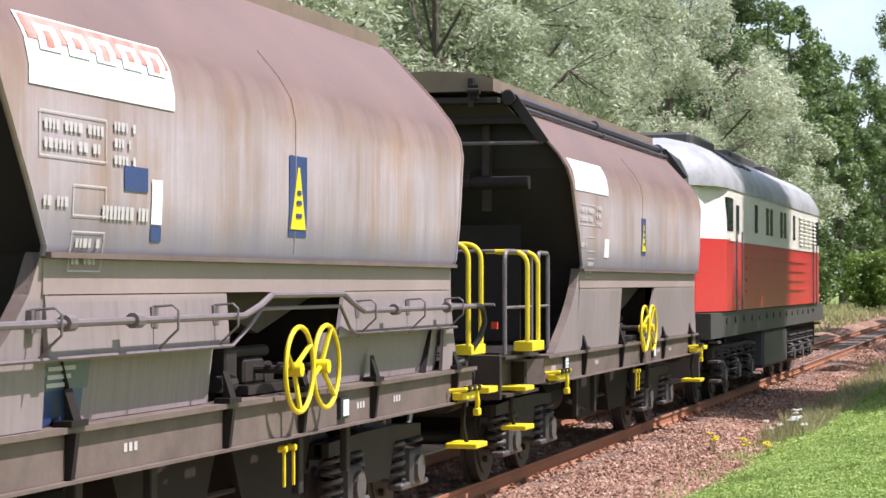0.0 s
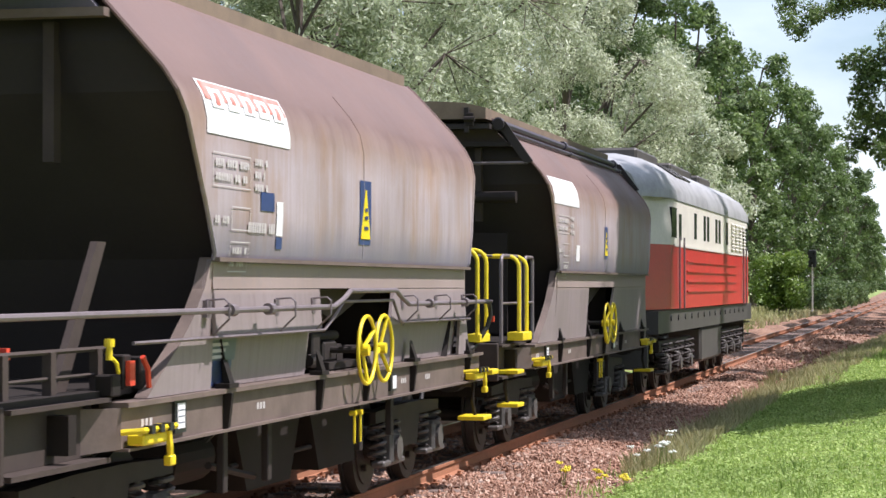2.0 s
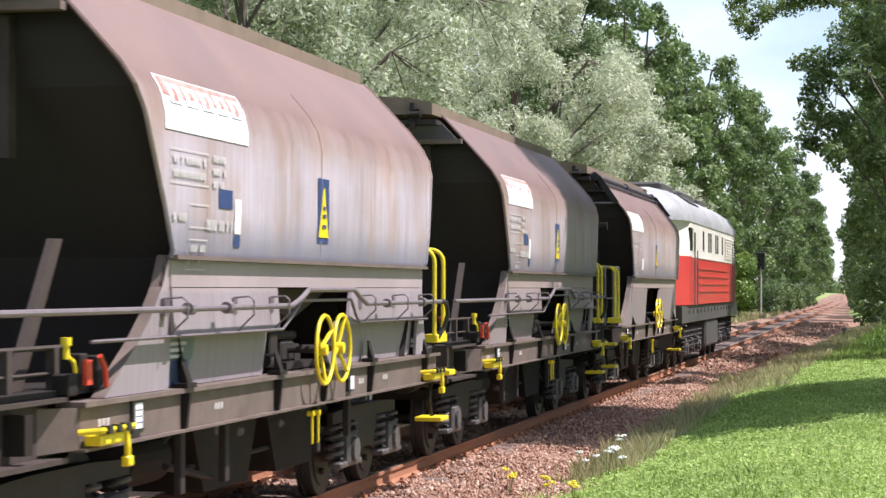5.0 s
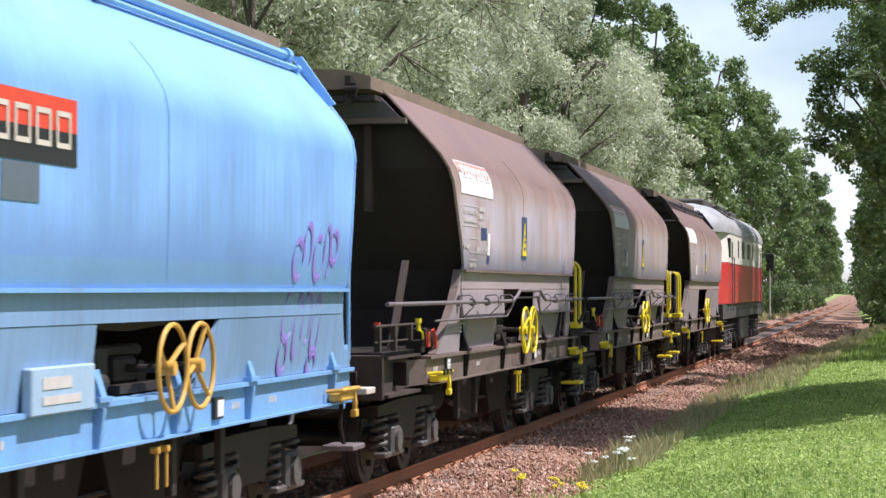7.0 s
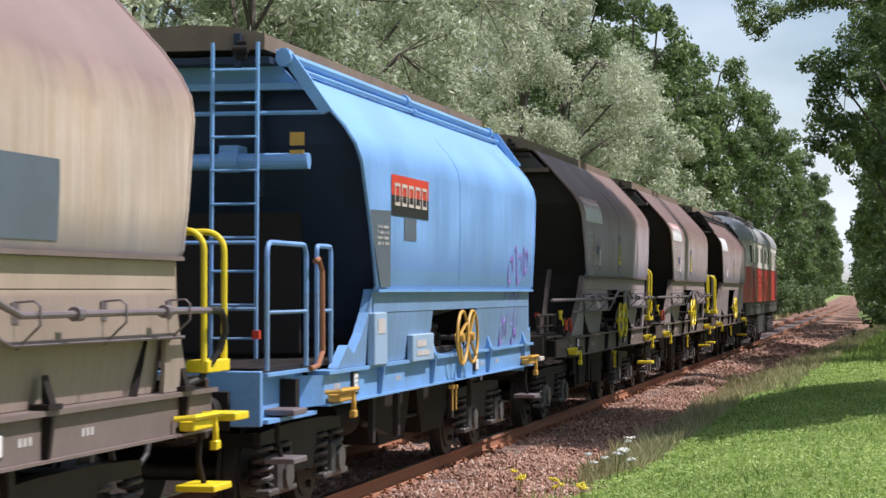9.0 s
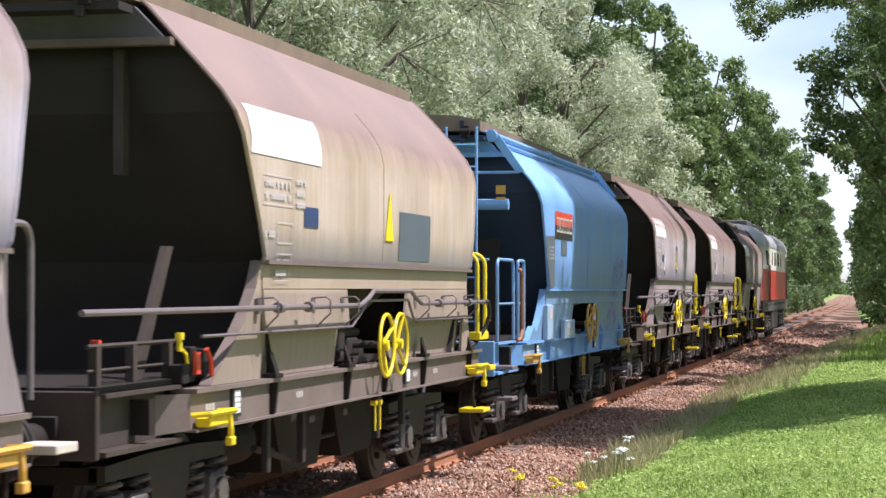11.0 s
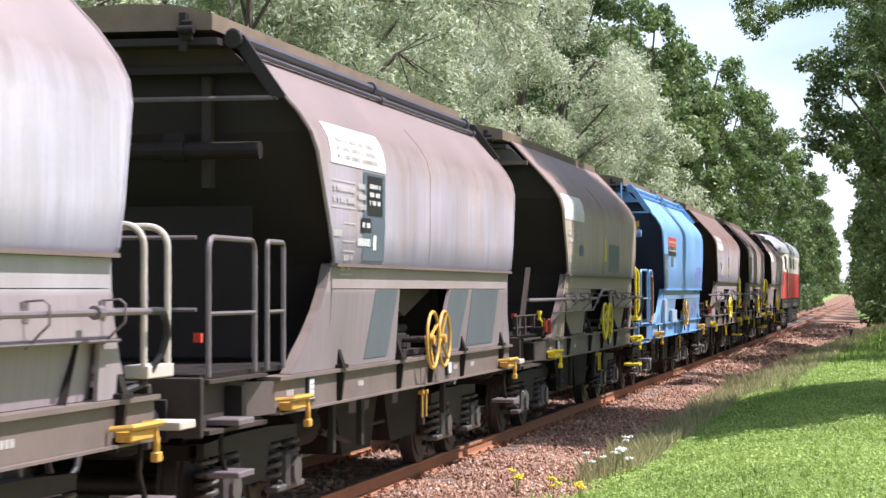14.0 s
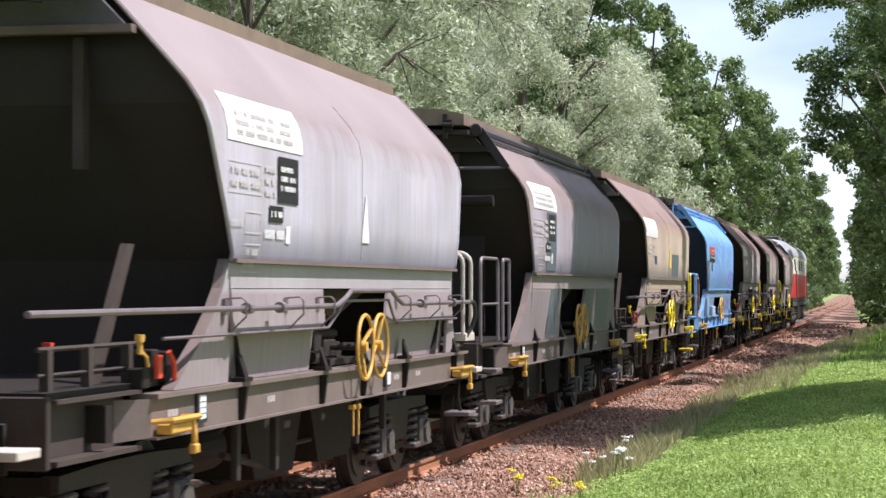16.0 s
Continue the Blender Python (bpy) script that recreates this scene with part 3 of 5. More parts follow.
    # frame: sole bars, headstocks, cross members
    for sx in (-1, 1):
        xs = sorted((sx * 1.36, sx * 1.40))
        xt = sorted((sx * 1.25, sx * 1.45))
        xe = sorted((sx * 1.16, sx * 1.20))
        xf = sorted((sx * 1.05, sx * 1.34))
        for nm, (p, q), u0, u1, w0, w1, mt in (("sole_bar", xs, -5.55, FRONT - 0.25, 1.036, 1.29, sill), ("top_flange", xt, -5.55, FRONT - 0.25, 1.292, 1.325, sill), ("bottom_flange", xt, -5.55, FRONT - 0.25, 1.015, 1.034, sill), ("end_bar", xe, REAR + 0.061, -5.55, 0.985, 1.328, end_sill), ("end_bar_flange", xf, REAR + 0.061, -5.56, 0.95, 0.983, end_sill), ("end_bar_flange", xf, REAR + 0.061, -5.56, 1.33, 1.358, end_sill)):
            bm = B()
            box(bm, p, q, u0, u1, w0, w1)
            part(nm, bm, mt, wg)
        bm = B()
        slab(bm, [(sx * 1.40, -5.55, 1.29), (sx * 1.18, -5.75, 1.29), (sx * 1.18, -5.75, 1.0), (sx * 1.40, -5.55, 1.03)], (0, 0.03, 0))
        part("frame_gusset", bm, sill, wg)
    for y in (-3.55, -1.15, 0.35, 2.1, 4.6):
        bm = B()
        slab(bm, [(1.402, y, 1.29), (1.47, y, 1.29), (1.44, y, 1.04), (1.402, y, 1.03)], (0, 0.05, 0))
        box(bm, 1.36, 1.47, y - 0.06, y + 0.16, 1.326, 1.36)
        slab(bm, [(1.40, y + 0.0, 1.36), (1.455, y + 0.0, 1.36), (1.40, y, 1.53)], (0, 0.10, 0))
        part("bracket", bm, sill if opts.get("blue") else M_DARK, wg)
    bm = B()
    box(bm, -1.30, 1.30, REAR, REAR + 0.06, 0.93, 1.38, 0.01)
    part("headstock", bm, end_sill, wg)
    bm = B()
    box(bm, -1.30, 1.30, FRONT - 0.06, FRONT, 0.93, 1.38, 0.01)
    part("headstock", bm, end_sill, wg)
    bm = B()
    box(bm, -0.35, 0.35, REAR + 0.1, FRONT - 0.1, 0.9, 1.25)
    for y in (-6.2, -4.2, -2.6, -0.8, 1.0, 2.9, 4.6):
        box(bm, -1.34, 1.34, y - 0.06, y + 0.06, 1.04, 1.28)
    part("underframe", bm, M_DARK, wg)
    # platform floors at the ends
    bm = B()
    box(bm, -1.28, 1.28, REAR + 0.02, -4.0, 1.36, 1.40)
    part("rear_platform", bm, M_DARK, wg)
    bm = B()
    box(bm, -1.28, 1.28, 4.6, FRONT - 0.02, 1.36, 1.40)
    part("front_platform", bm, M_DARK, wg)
    # roof hatch
    bm = B()
    h0, h1 = (-5.35, 4.55) if kind == "b" else (-5.15, 5.35)
    ring = [(-0.74, 4.20), (-0.74, 4.34), (-0.45, 4.41), (0, 4.435), (0.45, 4.41), (0.74, 4.34), (0.74, 4.20)]
    slab(bm, [(x, h0, z) for x, z in ring], (0, h1 - h0, 0))
    part("roof_hatch", bm, M_ROOF, wg)
    bm = B()
    for x in (-0.5, 0.5):
        box(bm, x - 0.03, x + 0.03, h0 - 0.07, h0, 4.02, 4.34)
    box(bm, -0.80, 0.80, h0 - 0.05, h0 + 0.25, 4.07, 4.13)
    part("hatch_hinge", bm, end, wg)
    for x in (-0.55, 0.55):
        bm = B()
        box(bm, x - 0.05, x + 0.05, h0 - 0.10, h0 - 0.071, 4.10, 4.27, 0.008)
        drum(bm, (x, h0 - 0.12, 4.19), (1, 0, 0), 0.035, 0.14, 10)
        part("hatch_lock", bm, M_DARK, wg)
    for x in (-0.55, 0.55):
        bm = B()
        box(bm, x - 0.04, x + 0.04, -4.72, -4.60, 2.9, 3.85)
        part("end_rib", bm, M_ENDBAR if not opts.get("blue") else end, wg)
    bm = B()
    box(bm, -1.02, 1.02, -4.90, -4.78, 3.86, 3.92)
    part("end_beam", bm, paint if opts.get("blue") else M_SILL if kind == "b" else M_END, wg)
    bm = B()
    slab(bm, [(-0.95, -4.82, 3.92), (0.95, -4.82, 3.92), (0.72, -4.86, 4.16), (-0.72, -4.86, 4.16)], (0, 0.08, 0))
    part("end_hood", bm, paint if opts.get("blue") else M_HOOD if kind == "b" else M_ENDBAR, wg)
    # seam weld on the side
    bm = B()
    tube(bm, [(side_x(z, drop) + 0.002, -0.02, z) for z in (3.72, 3.53, 3.38, 3.22, 2.6, 2.3 - drop)], 0.006, 6)
    part("weld_seam", bm, paint, wg)
    # bogies, buffers, hoses
    bogie(wg, -5.0)
    bogie(wg, 3.45)
    for x in (-0.875, 0.875):
        buffer(wg, x, REAR, -1)
        buffer(wg, x, FRONT, 1)
    for y, sy in ((REAR, -1), (FRONT, 1)):
        bm = B()
        tube(bm, [(0.42, y, 1.0), (0.44, y + sy * 0.14, 0.98), (0.44, y + sy * 0.3, 0.72), (0.40, y + sy * 0.46, 0.60), (0.3, y + sy * 0.56, 0.66)], 0.027, 8)
        part("brake_hose", bm, M_RUBBER, wg)
        bm = B()
        tube(bm, [(0, y, 1.04), (0, y + sy * 0.32, 1.04)], 0.045, 8)
        tube(bm, [(0.05, y + sy * 0.3, 1.04), (0.05, y + sy * 0.62, 0.98)], 0.025, 6)
        tube(bm, [(-0.05, y + sy * 0.3, 1.04), (-0.05, y + sy * 0.62, 0.98)], 0.025, 6)
        part("screw_coupling", bm, M_DARK, wg)
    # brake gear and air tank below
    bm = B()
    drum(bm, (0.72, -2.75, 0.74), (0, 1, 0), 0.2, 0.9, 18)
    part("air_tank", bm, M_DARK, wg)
    # outlets added in near-black, to darken the gaps under the wagon
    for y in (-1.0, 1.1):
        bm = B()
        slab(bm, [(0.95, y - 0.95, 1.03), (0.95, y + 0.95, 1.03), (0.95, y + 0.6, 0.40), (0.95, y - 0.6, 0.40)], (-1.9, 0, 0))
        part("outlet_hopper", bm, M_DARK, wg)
    for y, z0 in ((-3.0, 0.52), (-1.9, 0.52), (0.9, 0.55), (2.05, 0.62)):
        bm = B()
        box(bm, 1.18, 1.24, y - 0.05, y + 0.05, z0, 1.02, 0.008)
        part("hanger", bm, M_BOGIE, wg)
    bm = B()
    tube(bm, [(1.1, -3.0, 0.72), (1.1, -1.9, 0.55)], 0.03, 6)
    tube(bm, [(0.9, -1.9, 0.62), (0.9, 2.0, 0.62)], 0.022, 6)
    tube(bm, [(0.7, -3.2, 0.5), (0.9, -2.2, 0.95)], 0.03, 6)
    part("brake_rigging", bm, M_BOGIE, wg)
    # the two handwheels with their valve gear
    handwheel(wg, 0.0, accent, 35)
    handwheel(wg, 0.60, accent, 70)
    bm = B()
    box(bm, 1.06, 1.22, -0.62, -0.40, 1.36, 1.66, 0.015)
    box(bm, 1.10, 1.30, -0.40, 0.68, 1.34, 1.40)
    box(bm, 1.0, 1.2, -0.2, 0.2, 1.40, 1.58, 0.02)
    drum(bm, (1.25, -0.75, 1.43), (0, 1, 0), 0.055, 0.3, 12)
    drum(bm, (1.12, -0.1, 1.62), (0, 1, 0), 0.045, 1.0, 10)
    drum(bm, (1.14, 0.3, 1.45), (1, 0, 0), 0.10, 0.12, 14)
    part("valve_gear", bm, M_BOGIE, wg)
    for y in (0.02, 0.22):
        bm = B()
        drum(bm, (1.40, y, 0.945), (1, 0, 0), 0.024, 0.06, 10)
        box(bm, 1.40, 1.42, y - 0.012, y + 0.012, 0.68, 0.93, 0.004)
        part("release_lever", bm, accent, wg)
    bm = B()
    box(bm, 1.403, 1.43, 1.25, 1.45, 1.08, 1.24)
    part("label_holder", bm, M_BLACK, wg)
    bm = B()
    box(bm, 1.431, 1.436, 1.30, 1.44, 1.10, 1.22)
    part("paper_label", bm, M_WHITE, wg)
    # shunter's steps and grab handles
    y = FRONT - 0.55
    bm = B()
    box(bm, 1.22, 1.52, y, y + 0.42, 0.58, 0.63, 0.008)
    part("step", bm, accent if not opts.get("grey_steps") else M_PIPE, wg)
    bm = B()
    tube(bm, [(1.38, y + 0.1, 1.03), (1.36, y + 0.12, 0.8), (1.38, y + 0.2, 0.6)], 0.022, 6)
    part("step_strut", bm, M_DARK, wg)
    bm = B()
    box(bm, 1.22, 1.50, FRONT + 0.02, FRONT + 0.36, 1.06, 1.12, 0.008)
    part("step", bm, accent if not opts.get("grey_steps") else M_CREAM, wg)
    for yy in (FRONT - 0.9, -5.35):
        bm = B()
        tube(bm, [(1.42, yy - 0.25, 1.14), (1.55, yy - 0.22, 1.15), (1.56, yy + 0.36, 1.15), (1.42, yy + 0.38, 1.14)], 0.022, 6)
        box(bm, 1.42, 1.54, yy - 0.16, yy + 0.26, 1.05, 1.125, 0.012)
        tube(bm, [(1.53, yy + 0.30, 1.14), (1.54, yy + 0.31, 1.02), (1.53, yy + 0.34, 0.93)], 0.024, 6)
        box(bm, 1.50, 1.56, yy + 0.29, yy + 0.38, 0.89, 0.96, 0.01)
        grab = part("coupling_handle", bm, accent, wg)
        if opts.get("striped"):
            for k in range(3):
                bm = B()
                box(bm, 1.528, 1.588, yy - 0.15 + 0.17 * k, yy - 0.08 + 0.17 * k, 1.127, 1.178)
                part("warning_stripe", bm, M_BLACK, grab)
    bm = B()
    box(bm, 1.403, 1.425, -4.62, -4.40, 1.07, 1.31)
    part("label_frame", bm, M_BLACK, wg)
    bm = B()
    box(bm, 1.426, 1.431, -4.58, -4.44, 1.10, 1.27)
    sheet_ = part("paper_label", bm, M_WHITE, wg)
    for k in range(3):
        bm = B()
        box(bm, 1.4315, 1.433, -4.565, -4.455, 1.135 + 0.042 * k, 1.143 + 0.042 * k)
        part("printed_line", bm, M_SLATE, sheet_)
    # writing on the sole bar and lower panels
    for y, z in ((-2.75, 1.16), (1.75, 1.16), (2.75, 1.16), (-5.2, 1.18)):
        for k in range(3):
            bm = B()
            box(bm, 1.4005, 1.403, y + 0.075 * k, y + 0.045 + 0.075 * k, z - 0.03, z + 0.02)
            part("sill_letter", bm, M_FAINT, wg)
    # rail along the side
    if kind == "b":
        zp, x = 1.89, 1.58
        bm = B()
        tube(bm, [(x, -8.15, zp), (x, -1.25, zp), (x, -0.95, zp + 0.06), (x, -0.72, zp + 0.13), (x, 0.85, zp + 0.13), (x, 1.08, zp + 0.06), (x, 1.35, zp), (x, 4.75, zp)], 0.022, 8)
        for yy in (-3.9, -3.0, 2.2, 3.8):
            drum(bm, (x, yy, zp), (0, 1, 0), 0.045, 0.1, 10)
        part("side_pipe", bm, M_PIPE, wg)
        bm = B()
        tube(bm, [(1.50, -5.6, 1.70), (1.50, -1.25, 1.70), (1.52, -0.95, 1.83), (1.54, -0.8, 1.93), (1.54, 0.9, 1.93), (1.52, 1.2, 1.76), (1.50, 1.4, 1.72), (1.50, 4.4, 1.71)], 0.014, 6)
        part("thin_rod", bm, M_PIPE, wg)
        for yy in (-4.05, -2.45, -1.45, 1.55, 2.95, 4.2):
            bm = B()
            tube(bm, [(1.44, yy, zp + 0.07), (x, yy, zp + 0.08), (x + 0.035, yy, zp + 0.05), (x + 0.035, yy, zp - 0.06), (x - 0.02, yy, zp - 0.11), (1.47, yy, zp - 0.20)], 0.008, 6)
            box(bm, 1.43, 1.47, yy - 0.05, yy + 0.05, zp - 0.05, zp + 0.07)
            part("pipe_bracket", bm, M_PIPE, wg)
        # tall handrails at the front
        rail_mat = opts.get("rail_mat", accent)
        for yy in (FRONT - 0.62, FRONT - 0.14):
            bm = B()
            zt = 2.46
            tube(bm, [(1.46, yy, 1.50), (1.46, yy, zt - 0.14)] + arc((1.32, yy, zt - 0.14), 0.14, 0, 90, 5, "xz") + [(1.0, yy, zt)], 0.024, 8)
            part("handrail", bm, rail_mat, wg)
        bm = B()
        box(bm, 1.33, 1.50, FRONT - 0.64, FRONT - 0.12, 1.44, 1.53, 0.008)
        part("handrail_step", bm, rail_mat, wg)
        bm = B()
        tube(bm, [(x, 4.75, zp)] + arc((x, 4.95, zp - 0.16), 0.16, 90, 0, 4) + [(x - 0.04, 5.1, 1.6), (x - 0.15, 5.0, 1.40), (x - 0.2, 4.8, 1.36)], 0.026, 8)
        part("end_hose", bm, M_RUBBER, wg)
        # low rear platform: rails, valves, strut
        for yy in (-6.9, -6.2, -5.45):
            bm = B()
            box(bm, 1.16, 1.22, yy - 0.04, yy + 0.04, 1.40, 1.66)
            part("platform_post", bm, M_ENDBAR, wg)
        bm = B()
        tube(bm, [(1.19, -7.05, 1.66), (1.19, -5.2, 1.66)], 0.018, 6)
        tube(bm, [(1.19, -7.05, 1.50), (1.19, -5.2, 1.50)], 0.013, 6)
        part("platform_rail", bm, M_ENDBAR, wg)
        bm = B()
        slab(bm, [(1.05, -5.9, 1.40), (1.05, -5.72, 1.40), (1.05, -5.05, 2.35), (1.05, -5.2, 2.35)], (0.05, 0, 0))
        part("end_strut", bm, M_ENDBAR, wg)
        bm = B()
        slab(bm, [(-1.05, -5.9, 1.40), (-1.05, -5.72, 1.40), (-1.05, -5.05, 2.35), (-1.05, -5.2, 2.35)], (0.05, 0, 0))
        part("end_strut", bm, M_ENDBAR, wg)
        bm = B()
        box(bm, 1.20, 1.34, -5.35, -5.22, 1.40, 1.62, 0.01)
        part("valve_box", bm, M_DARK, wg)
        bm = B()
        box(bm, 1.20, 1.34, -5.05, -4.92, 1.38, 1.60, 0.01)
        part("valve_box", bm, M_DARK, wg)
        bm = B()
        box(bm, 1.24, 1.36, -5.6, -5.45, 1.36, 1.50, 0.01)
        part("valve_box", bm, M_DARK, wg)
        bm = B()
        drum(bm, (1.30, -5.5, 1.64), (0, 0, 1), 0.022, 0.10, 10)
        drum(bm, (1.30, -5.5, 1.70), (0, 0, 1), 0.034, 0.05, 12)
        tube(bm, [(1.30, -5.5, 1.62), (1.33, -5.45, 1.57), (1.33, -5.42, 1.50)], 0.013, 6)
        part("valve_handle", bm, accent, wg)
        bm = B()
        tube(bm, [(1.38, -5.12, 1.60), (1.39, -5.05, 1.52), (1.38, -5.0, 1.40)], 0.02, 6)
        box(bm, 1.345, 1.375, -5.33, -5.24, 1.42, 1.58)
        part("red_tap", bm, M_RED, wg, "red and white shut-off tap")
    else:
        # pipes along the roof, end frame with strut, tank across the recess
        for z, x, r in ((4.16, 0.86, 0.048), (4.04, 0.97, 0.024)):
            bm = B()
            tube(bm, [(x, -4.95, z), (x, 5.15, z)], r, 8)
            for yy in (-4.9, 0.0, 5.1):
                drum(bm, (x, yy, z), (0, 1, 0), r * 1.5, 0.12, 10)
            part("roof_pipe", bm, paint if opts.get("blue") else M_ROOFPIPE, wg)
        for sx in (-1, 1):
            bm = B()
            slab(bm, [(sx * 0.82, -4.98, 4.17), (sx * 0.96, -4.98, 4.17), (sx * 1.32, -4.98, 3.66), (sx * 1.22, -4.98, 3.62)], (0, 0.05, 0))
            drum(bm, (sx * 0.88, -5.0, 4.13), (0, 1, 0), 0.075, 0.08, 14)
            part("end_diagonal", bm, paint if opts.get("blue") else M_END, wg)
            bm = B()
            slab(bm, [(sx * 0.86, 5.30, 4.17), (sx * 0.96, 5.30, 4.17), (sx * 1.30, 5.22, 3.72), (sx * 1.22, 5.22, 3.70)], (0, 0.04, 0))
            part("end_diagonal", bm, paint if opts.get("blue") else M_END, wg)
        bm = B()
        tube(bm, [(-1.25, -4.96, 3.64), (1.25, -4.96, 3.64)], 0.022, 6)
        part("end_tie_rod", bm, M_PIPE if not opts.get("blue") else paint, wg)
        bm = B()
        drum(bm, (0.35, -4.95, 3.20), (1, 0, 0), 0.075, 1.5, 14)
        drum(bm, (0.35, -4.95, 3.20), (1, 0, 0), 0.10, 0.18, 14)
        box(bm, 0.26, 0.44, -4.98, -4.7, 3.2, 3.35)
        part("cylinder", bm, M_DARK if not opts.get("blue") else paint, wg)
        bm = B()
        box(bm, -0.9, 0.9, -4.55, -4.50, 1.45, 2.75)
        part("door_panel", bm, M_DARK, wg)
        # railings of the platform
        for a, b in ((-7.05, -5.85), (-5.50, -5.02)):
            bm = B()
            tube(bm, hoop(1.32, a, b, 1.38, 2.42, 0.11 if a < -6 else 0.05), 0.022, 8)
            tube(bm, [(1.32, a, 1.85), (1.32, b, 1.85)], 0.018, 6)
            part("railing", bm, paint if opts.get("blue") else M_PIPE, wg)
        bm = B()
        tube(bm, [(-1.2, -6.98, 2.42), (1.2, -6.98, 2.42)], 0.018, 6)
        tube(bm, [(-1.2, -6.98, 1.88), (1.2, -6.98, 1.88)], 0.018, 6)
        part("end_railing", bm, paint if opts.get("blue") else M_PIPE, wg)
        if opts.get("tall_yellow"):
            for yy in (-6.55, -6.05):
                bm = B()
                zt = 2.42
                tube(bm, [(1.44, yy, 1.42), (1.44, yy, zt - 0.14)] + arc((1.30, yy, zt - 0.14), 0.14, 0, 90, 5, "xz") + [(1.0, yy, zt)], 0.024, 8)
                part("handrail", bm, accent, wg)
            bm = B()
            box(bm, 1.30, 1.50, -6.58, -6.02, 1.40, 1.50, 0.008)
            part("handrail_step", bm, accent, wg)
        bm = B()
        box(bm, 1.20, 1.46, -6.72, -6.32, 0.60, 0.65, 0.008)
        part("step", bm, accent if opts.get("striped") else M_PIPE, wg)
        bm = B()
        box(bm, 1.20, 1.46, -6.72, -6.32, 1.0, 1.05, 0.008)
        part("step", bm, accent if opts.get("striped") else M_PIPE, wg)
        bm = B()
        tube(bm, [(1.30, -6.66, 1.0), (1.28, -6.62, 0.82), (1.30, -6.56, 0.64)], 0.022, 6)
        part("step_strut", bm, M_DARK, wg)
        if opts.get("orange_rail"):
            bm = B()
            tube(bm, [(1.40, -5.85, 2.28), (1.40, -5.74, 2.30), (1.40, -5.62, 2.2), (1.40, -5.60, 1.5), (1.40, -5.75, 1.38), (1.40, -6.0, 1.36)], 0.024, 8)
            part("grab_rail", bm, M_RAIL, wg, "rusty orange bent grab rail")
        if opts.get("ladder"):
            bm = B()
            for x in (0.30, 0.72):
                tube(bm, [(x, -5.35, 1.42), (x, -5.30, 4.25)], 0.02, 6)
            part("ladder_rail", bm, paint, wg)
            for k in range(9):
                bm = B()
                z = 1.6 + 0.3 * k
                tube(bm, [(0.30, -5.345, z), (0.72, -5.345, z)], 0.014, 6)
                part("rung", bm, paint, wg)
            bm = B()
            box(bm, 0.93, 1.06, -4.99, -4.965, 3.18, 3.30)
            box(bm, 0.93, 1.06, -4.99, -4.965, 3.34, 3.46)
            part("hazard_plate", bm, M_OCHRE, wg, "small orange hazard plates")
        bm = B()
        tube(bm, hoop(1.30, FRONT - 0.3, FRONT + 0.1, 1.38, 2.42, 0.14), 0.022, 8)
        part("handrail", bm, sill if opts.get("blue") else M_PIPE, wg)
    bm = B()
    box(bm, 1.12, 1.18, REAR + 0.35, REAR + 0.40, 1.63, 1.70)
    part("tail_lamp_bracket", bm, M_RED, wg, "small red tail lamp bracket")
    return wg, drop


def hazard_sign(wg, y0, y1, z0, z1, drop, navy=True, tri=None):
    if navy:
        marking(wg, "warning_panel", M_NAVY, y0, y1, z0, z1, drop, 0.006, "navy panel with a yellow warning triangle")
    bm = B()
    m = 0.05 if navy else 0.0
    za, zb2 = z0 + m, z1 - m * 1.6
    ym = (y0 + y1) / 2
    slab(bm, [(side_x(za, drop) + 0.009, y0 + m * 0.6, za), (side_x(za, drop) + 0.009, y1 - m * 0.6, za), (side_x(zb2, drop) + 0.009, ym + 0.015, zb2), (side_x(zb2, drop) + 0.009, ym - 0.015, zb2)], (0.003, 0, 0))
    part("warning_triangle", bm, tri or M_YELLOW, wg)
    bm = B()
    for z, w in ((za + 0.08, 0.06), (za + 0.17, 0.05), (za + 0.24, 0.04)):
        slab(bm, [(side_x(z, drop) + 0.0135, ym - w, z), (side_x(z, drop) + 0.0135, ym + w, z), (side_x(z, drop) + 0.0135, ym + w, z + 0.03), (side_x(z, drop) + 0.0135, ym - w, z + 0.03)], (0.002, 0, 0))
    if navy:
        part("sign_lettering", bm, M_NAVY, wg)
    else:
        bm.free()


def data_block(wg, drop, y, z, seed):
    """Faded data grids and numbers below the owner's panel."""
    frame_outline(wg, M_FAINT, y, y + 0.85, z - 0.32, z - 0.08, drop)
    bars(wg, M_FAINT, y + 0.05, y + 0.80, z - 0.30, z - 0.10, 2, drop, seed=seed)
    bars(wg, M_FAINT, y + 0.95, y + 1.25, z - 0.34, z - 0.06, 3, drop, seed=seed + 1)
    frame_outline(wg, M_FAINT, y + 0.42, y + 0.85, z - 0.62, z - 0.45, drop)
    bars(wg, M_FAINT, y + 0.05, y + 0.35, z - 0.60, z - 0.5, 1, drop, seed=seed + 2)
    frame_outline(wg, M_FAINT, y + 0.42, y + 0.85, z - 0.92, z - 0.70, drop)
    bars(wg, M_FAINT, y + 0.47, y + 0.80, z - 0.90, z - 0.72, 2, drop, seed=seed + 3)


def repaint(wg, mat, y0, y1, z0, z1, lean=0.0):
    bm = B()
    slab(bm, [(1.452, y0 + lean, z1), (1.452, y1 + lean, z1), (1.406, y1, z0), (1.406, y0, z0)], (0.003, 0, 0))
    return part("repaint_patch", bm, mat, wg)


WAGONS = []     # wagon, place of its first handwheel at 9 s


